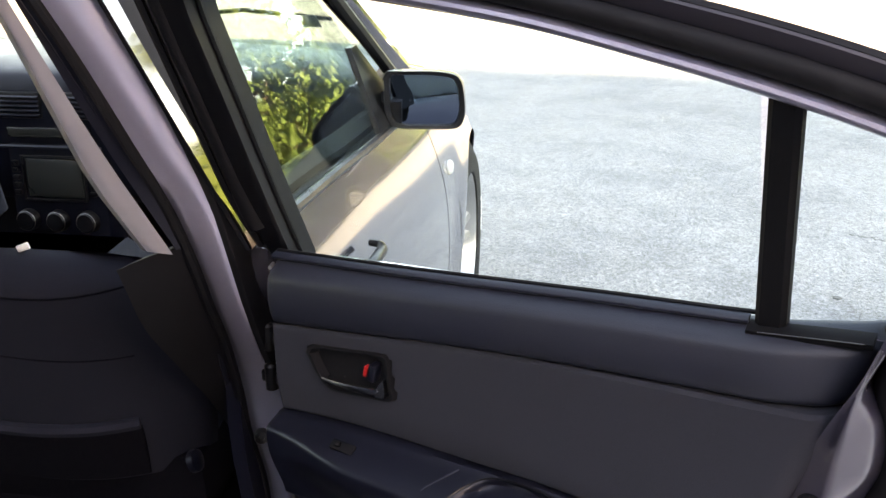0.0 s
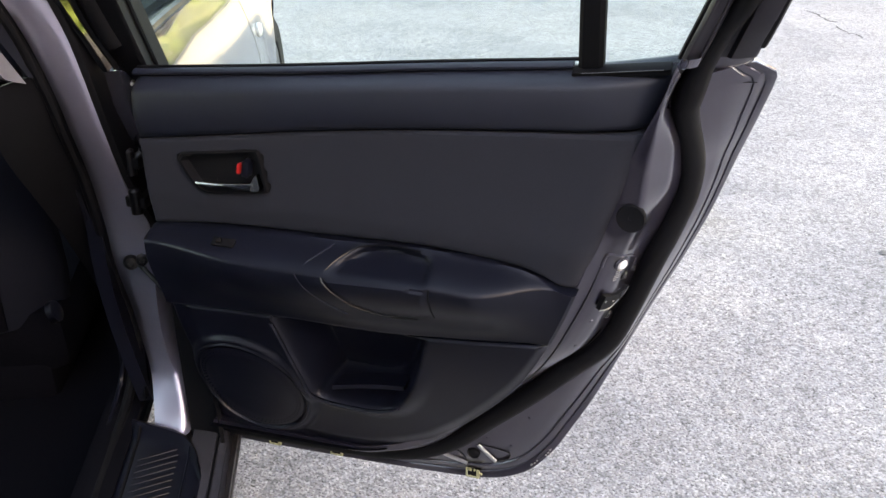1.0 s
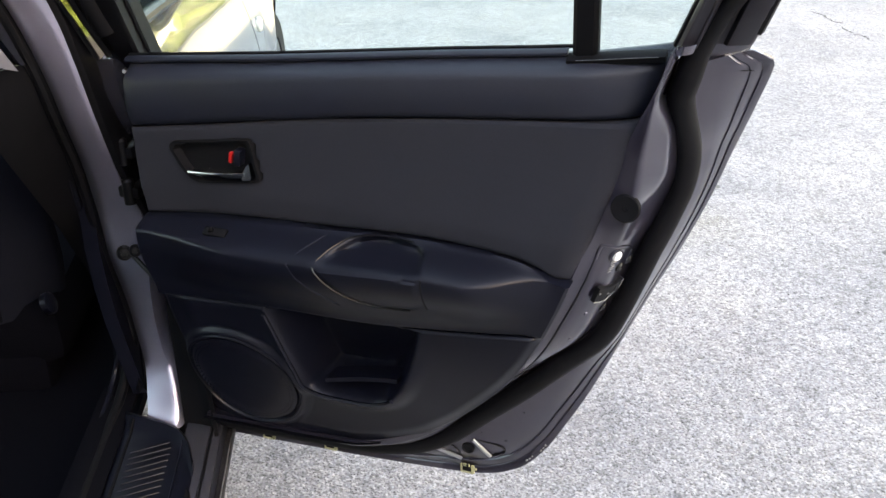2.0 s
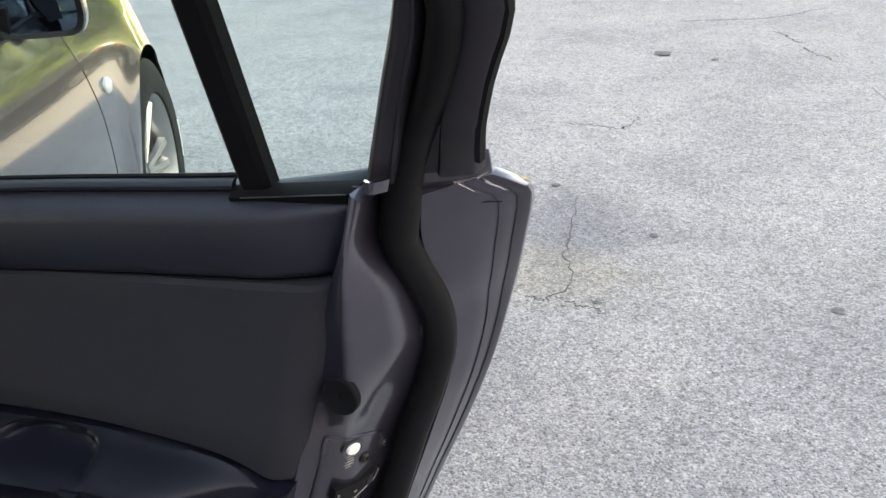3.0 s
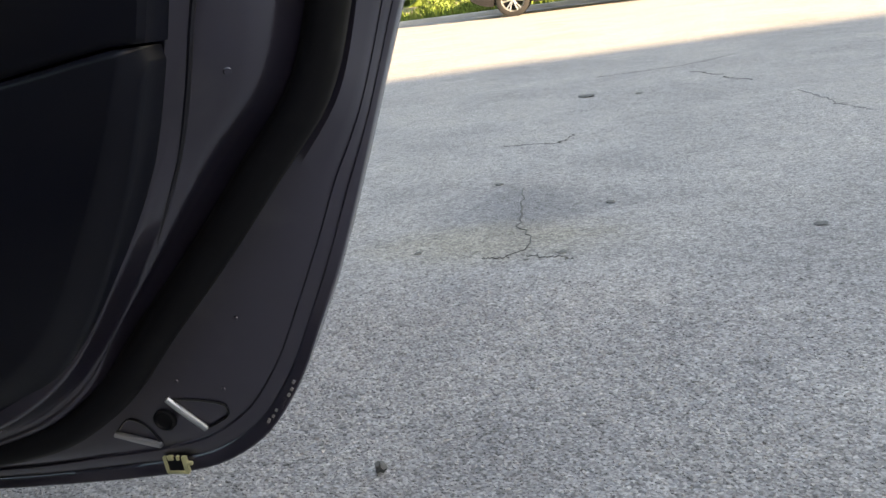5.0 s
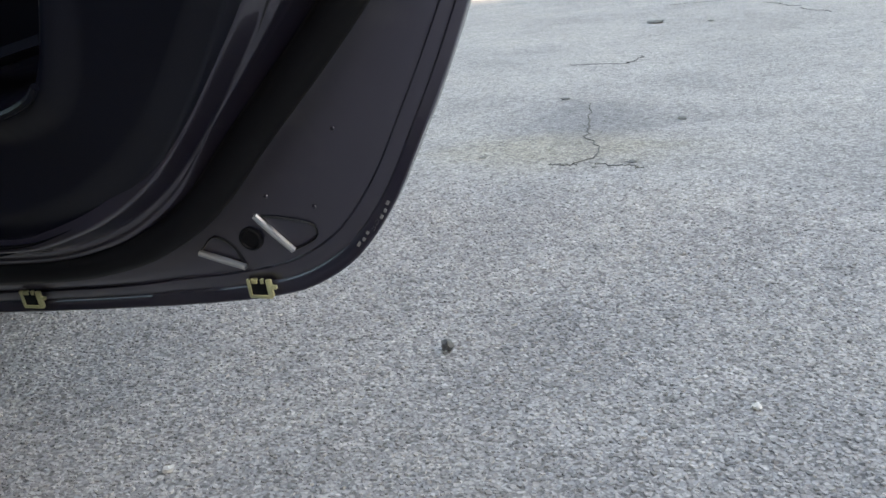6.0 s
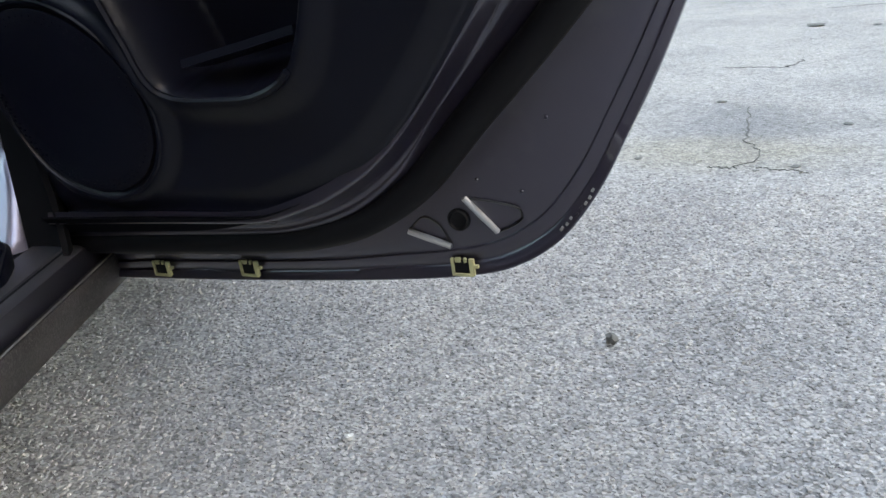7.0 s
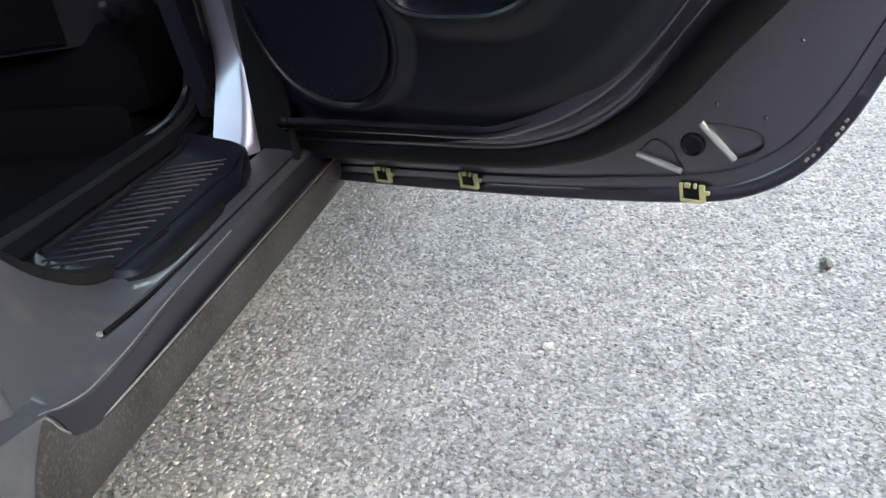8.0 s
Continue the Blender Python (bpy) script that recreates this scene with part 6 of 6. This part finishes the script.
blades("verge_grass", 9000, lambda: VERGE @ Vector((rng.uniform(-16, 12), abs(rng.normal(0.1, 1.6)), 0.06)), 0.22, 0.016, GRASS, "uneven sunlit grass on the verge", "grass")


def bush(at, size, label):
    rows = thing("bush", label, "bush", Matrix.Translation(at), "bushes on the verge")
    for k in range(5):
        a = 2.4 * k
        part("stem", tube([(0, 0, 0), (0.25 * size * math.cos(a), 0.25 * size * math.sin(a), 0.5 * size), (0.4 * size * math.cos(a), 0.4 * size * math.sin(a), 0.9 * size)], [0.02, 0.014, 0.006], 5), BARK, rows)
    vs, fs = [], []
    for _ in range(900):
        d = Vector(rng.normal(0, 1, 3)).normalized() * size * rng.uniform(0.35, 0.75)
        p = Vector((d.x, d.y, abs(d.z) * 0.9 + 0.10 * size))
        q = Euler(rng.uniform(0, 6, 3)).to_matrix()
        k = len(vs)
        r = 0.045 * rng.uniform(0.6, 1.4)
        vs += [p + q @ Vector(c) * r for c in ((-1, 0, 0), (0, -0.5, 0.1), (1, 0, 0), (0, 0.5, 0.1))]
        fs.append((k, k + 1, k + 2, k + 3))
    me = bpy.data.meshes.new("foliage")
    me.from_pydata([tuple(v) for v in vs], [], fs)
    me.materials.append(LEAF)
    ob = new("foliage", me)
    ob.parent = rows
    return rows


for x, y, s in ((-3.35, 1.0, 0.55), (-4.3, 1.6, 0.7), (-5.4, 1.2, 0.5), (-7.0, 1.9, 0.9), (2.6, 1.0, 0.5), (7.5, 0.9, 0.6), (8.6, 1.5, 0.8)):
    bush(VERGE @ Vector((x, y, 0.08)), s, "low green bush on the dry verge")


rail = thing("guard_rail", "white-painted steel guard rail on posts along the verge", "guard rail", VERGE @ Matrix.Translation((0, 1.9, 0)))
for k in range(9):
    part("post", box((0.10, 0.08, 1.0), Matrix.Translation((-18 + 3.4 * k, 0.06, 0.50)), 0.01), WHITE, rail)
prof = [(0.0, 0.74), (-0.05, 0.76), (-0.05, 0.80), (0.0, 0.83), (0.0, 0.85), (-0.05, 0.88), (-0.05, 0.92), (0.0, 0.94), (0.012, 0.94), (0.012, 0.74)]
part("beam", loft([[Vector((x, y, z)) for y, z in prof] for x in (-20, -10, 0, 12)]), WHITE, rail, "white corrugated rail beam")


def tree(at, height, label):
    """Tapered trunk with limbs and a crown of many small leaves in uneven clumps."""
    ob = thing("tree", label, "tree", Matrix.Translation(at), "trees behind the verge")
    lean_x, lean_y = rng.normal(0, 0.05 * height, 2)
    part("trunk", tube(spline([(0, 0, -0.1), (lean_x * 0.3, lean_y * 0.3, height * 0.25), (lean_x * 0.6, lean_y * 0.6, height * 0.5), (lean_x, lean_y, height * 0.85)], 12), [0.16 * height / 8 * (1 - 0.075 * i) for i in range(12)], 8), BARK, ob)
    vs, fs = [], []
    for k in range(16):
        a, z0 = 2.4 * k + rng.uniform(-0.4, 0.4), height * (0.25 + 0.04 * k)
        ln = height * rng.uniform(0.18, 0.34) * (1.15 - 0.035 * k)
        tip = Vector((lean_x * z0 / height + ln * math.cos(a), lean_y * z0 / height + ln * math.sin(a), z0 + ln * rng.uniform(0.3, 0.8)))
        base = Vector((lean_x * z0 / height, lean_y * z0 / height, z0))
        part("limb", tube([base, base.lerp(tip, 0.5) + Vector((0, 0, 0.08 * ln)), tip], [0.05, 0.03, 0.012], 5), BARK, ob)
        for f0 in (0.6, 1.0):
            c = base.lerp(tip, f0)
            rad = height * rng.uniform(0.07, 0.13)
            for _ in range(150):
                p = c + Vector(rng.normal(0, 0.55, 3)) * rad
                q = Euler(rng.uniform(0, 6, 3)).to_matrix()
                r = 0.13 * rng.uniform(0.6, 1.4)
                n = len(vs)
                vs += [p + q @ Vector(v) * r for v in ((-1, 0, 0), (0, -0.5, 0.15), (1, 0, 0), (0, 0.5, 0.15))]
                fs.append((n, n + 1, n + 2, n + 3))
    me = bpy.data.meshes.new("crown")
    me.from_pydata([tuple(v) for v in vs], [], fs)
    me.materials.append(LEAF)
    crown = new("crown", me)
    crown.parent = ob
    return ob


for k, x in enumerate((-37, -33, -29.5, -26.5, -23.5, -21, -18.5, -16, -13.5, -11, -8, -5, -1, 3, 8, 13, 19)):
    tree(VERGE @ Vector((x + rng.uniform(-0.8, 0.8), 4.0 + rng.uniform(0, 4.0), 0.1)), rng.uniform(5.0, 7.0), "leafy green tree beyond the guard rail")

# wooded slope behind the trees
def slope(u, v):
    p = VERGE @ Vector((-80 + 150 * u, 11 + 16 * v, 0.2 + 5.0 * ease(v * 1.1)))
    return p + Vector((0, 0, 1.3 * noise.noise(p * 0.35) + 0.8 * noise.noise(p * 0.9)))


wood = part("wooded_slope", sheet(slope, 150, 24, (0, 0.3, -0.6)), LEAF)
tagged(wood, "dense green wooded slope in the distance", "woods", kind="stuff")
vs, fs = [], []
for _ in range(16000):
    p = slope(rng.uniform(0.05, 0.75), rng.uniform(0, 1)) + Vector(rng.normal(0, 0.35, 3))
    q, r, n = Euler(rng.uniform(0, 6, 3)).to_matrix(), 0.30 * rng.uniform(0.5, 1.4), len(vs)
    vs += [tuple(p + q @ Vector(v) * r) for v in ((-1, 0, 0), (0, -0.6, 0.15), (1, 0, 0), (0, 0.6, 0.15))]
    fs.append((n, n + 1, n + 2, n + 3))
me = bpy.data.meshes.new("slope_leaves")
me.from_pydata(vs, [], fs)
me.materials.append(LEAF)
tagged(new("slope_leaves", me), "leaf clumps over the wooded slope", "foliage", kind="stuff")

# roadside box and block
post = thing("litter_bin", "black bin on a pale concrete foot at the roadside", "bin", Matrix.Translation((2.75, 13.5, 0)))
part("bin_body", box((0.26, 0.24, 0.42), Matrix.Translation((-0.05, 0, 0.30)), 0.03), BLACK_PAINT, post)
part("bin_side", box((0.22, 0.22, 0.38), Matrix.Translation((0.20, 0.02, 0.27)) @ Matrix.Rotation(radians(5), 4, "Y"), 0.03), STEEL, post, "grey metal side")
part("foot", box((0.24, 0.26, 0.12), Matrix.Translation((0.42, 0.05, 0.06)), 0.02), CONCRETE, post, "pale concrete foot")

# ---- cracks and loose stones ----
def crack(name, pts, width, label):
    ps = spline([(x, y, 0) for x, y in pts], 26)
    bm = bmesh.new()
    rows = []
    for i, p in enumerate(ps):
        d = (ps[min(i + 1, 25)] - ps[max(i - 1, 0)]).normalized()
        s = Vector((-d.y, d.x, 0))
        w = width * (0.35 + 0.9 * rng.random()) * math.sin(math.pi * (i + 0.6) / 26.2) ** 0.5
        j = s * rng.normal(0, 0.006)
        rows.append([p + j - s * w + Vector((0, 0, 0.0006)), p + j + Vector((0, 0, 0.0022)), p + j + s * w + Vector((0, 0, 0.0006))])
    ob = part(name, loft(rows, bm, False), TAR)
    return tagged(ob, label, "crack", "cracks in the asphalt")


crack("crack", ((0.284, 2.31), (0.318, 2.10), (0.331, 1.93), (0.352, 1.84), (0.392, 1.745), (0.385, 1.65), (0.355, 1.585)), 0.0028, "dark crack in the asphalt beside a stained hollow")
crack("crack", ((0.355, 1.585), (0.335, 1.577), (0.315, 1.584), (0.292, 1.580)), 0.0016, "fine crack along a stained hollow")
crack("crack", ((0.40, 1.59), (0.446, 1.569), (0.487, 1.562), (0.515, 1.545)), 0.0014, "short dark crack in the asphalt")
crack("crack", ((0.327, 5.24), (0.597, 5.33), (0.835, 5.42), (1.162, 5.78)), 0.008, "long shallow crack in the asphalt")
crack("crack", ((0.10, 3.09), (0.222, 3.08), (0.325, 3.06)), 0.0032, "faint crack in the asphalt")

crack("crack", ((0.325, 3.06), (0.35, 3.15), (0.373, 3.247)), 0.0022, "short faint crack in the asphalt")
for pts, w in ((((0.87, 5.03), (0.93, 4.96), (0.96, 4.88)), 0.006), (((0.96, 4.86), (0.99, 4.79), (1.04, 4.75)), 0.004), (((1.03, 4.66), (1.05, 4.58), (1.08, 4.52)), 0.005), (((1.08, 4.50), (1.13, 4.46), (1.15, 4.38)), 0.003)):
    crack("crack", pts, w, "broken dark scar in the asphalt")
crack("crack", ((1.298, 3.905), (1.36, 3.6), (1.396, 3.369), (1.464, 3.194)), 0.0024, "faint winding crack in the asphalt")


def stone(at, r, material, label, squash=0.8):
    bm = bmesh.new()
    bmesh.ops.create_icosphere(bm, subdivisions=2, radius=r)
    for v in bm.verts:
        v.co *= 1 + 0.75 * (noise.noise(v.co * (1.5 / r) + Vector(at) * 9) + 0.1)
        v.co.z *= squash
    low_z = min(v.co.z for v in bm.verts)
    for v in bm.verts:
        v.co.z -= low_z - 0.0008
    ob = part("pebble", bm, material)
    ob.matrix_world = Matrix.Translation(at)
    return tagged(ob, label, "stone", "loose stones")


stone((0.333, 0.607, 0), 0.0075, GREYSTONE, "small dark pebble on the asphalt", 1.0)
for at, r in (((1.059, 1.706, 0), 0.014), ((0.569, 2.053, 0), 0.013), ((0.603, 4.298, 0), 0.020), ((0.20, 2.392, 0), 0.014), ((0.480, 1.597, 0), 0.011), ((0.40, 1.555, 0), 0.006), ((0.115, 1.66, 0), 0.009), ((0.337, 4.373, 0), 0.042)):
    stone(at, r, GREYSTONE, "dark flat chip lying on the asphalt", 0.12)
for x, y in ((0.108, 0.285), (0.72, 0.50)):
    stone((x, y, 0), 0.0055, PALESTONE, "small pale pebble on the asphalt", 0.6)


# ---- bare stones standing proud of the worn asphalt ----
def bare_stones(x0, x1, y0, y1, step, centre, reach):
    """Flat-topped angular chips, thinning out away from the centre, bedded in the ground."""
    g = np.random.default_rng(77)
    xs, ys = np.meshgrid(np.arange(x0, x1, step), np.arange(y0, y1, step * 0.88))
    xs[1::2] += step / 2
    x, y = xs.ravel(), ys.ravel()
    x, y = x + g.normal(0, step * 0.2, x.size), y + g.normal(0, step * 0.2, x.size)
    keep = g.random(x.size) < 0.9 * np.clip((reach - np.hypot(x - centre[0], (y - centre[1]) * 0.8)) / (0.45 * reach), 0.0, 1.0) * np.clip((1.56 - y) / 0.35, 0.0, 1.0)
    x, y = x[keep], y[keep]
    n = x.size
    a = (np.arange(6) + g.uniform(-0.32, 0.32, (n, 6))) * (math.pi / 3) + g.uniform(0, 6.3, (n, 1))
    r = step * g.uniform(0.30, 0.60, (n, 1)) * g.uniform(0.78, 1.18, (n, 6))
    long, turn = g.uniform(0.75, 1.25, (n, 1)), g.uniform(0, 3.14, (n, 1))
    dx, dy = r * np.cos(a) * long, r * np.sin(a) / long
    dx, dy = dx * np.cos(turn) - dy * np.sin(turn), dx * np.sin(turn) + dy * np.cos(turn)
    h = g.uniform(0.0004, 0.0020, (n, 1))
    tx, ty = g.normal(0, 0.18, (n, 1)), g.normal(0, 0.18, (n, 1))
    k = g.uniform(0.55, 0.85, (n, 1))
    low_ring = np.stack([x[:, None] + dx, y[:, None] + dy, np.full((n, 6), -0.0006)], 2)
    top_ring = np.stack([x[:, None] + dx * k, y[:, None] + dy * k, np.maximum(h + (dx * tx + dy * ty) * k, 0.0002)], 2)
    verts = np.concatenate([low_ring, top_ring], 1).reshape(-1, 3)
    base = np.arange(n)[:, None] * 12
    faces = [(base + np.array([6, 7, 8, 9, 10, 11])).tolist()] + [(base + np.array([i, (i + 1) % 6, 6 + (i + 1) % 6, 6 + i])).tolist() for i in range(6)]
    me = bpy.data.meshes.new("asphalt_stones")
    me.from_pydata(verts.tolist(), [], [f for group in faces for f in group])
    me.materials.append(ASPHALT_CHIPS)
    return tagged(new("asphalt_stones", me), "pale angular stone chips bedded in worn asphalt", "asphalt", kind="stuff")


bare_stones(-0.75, 1.25, -0.75, 1.75, 0.0078, (0.25, 0.40), 1.15)
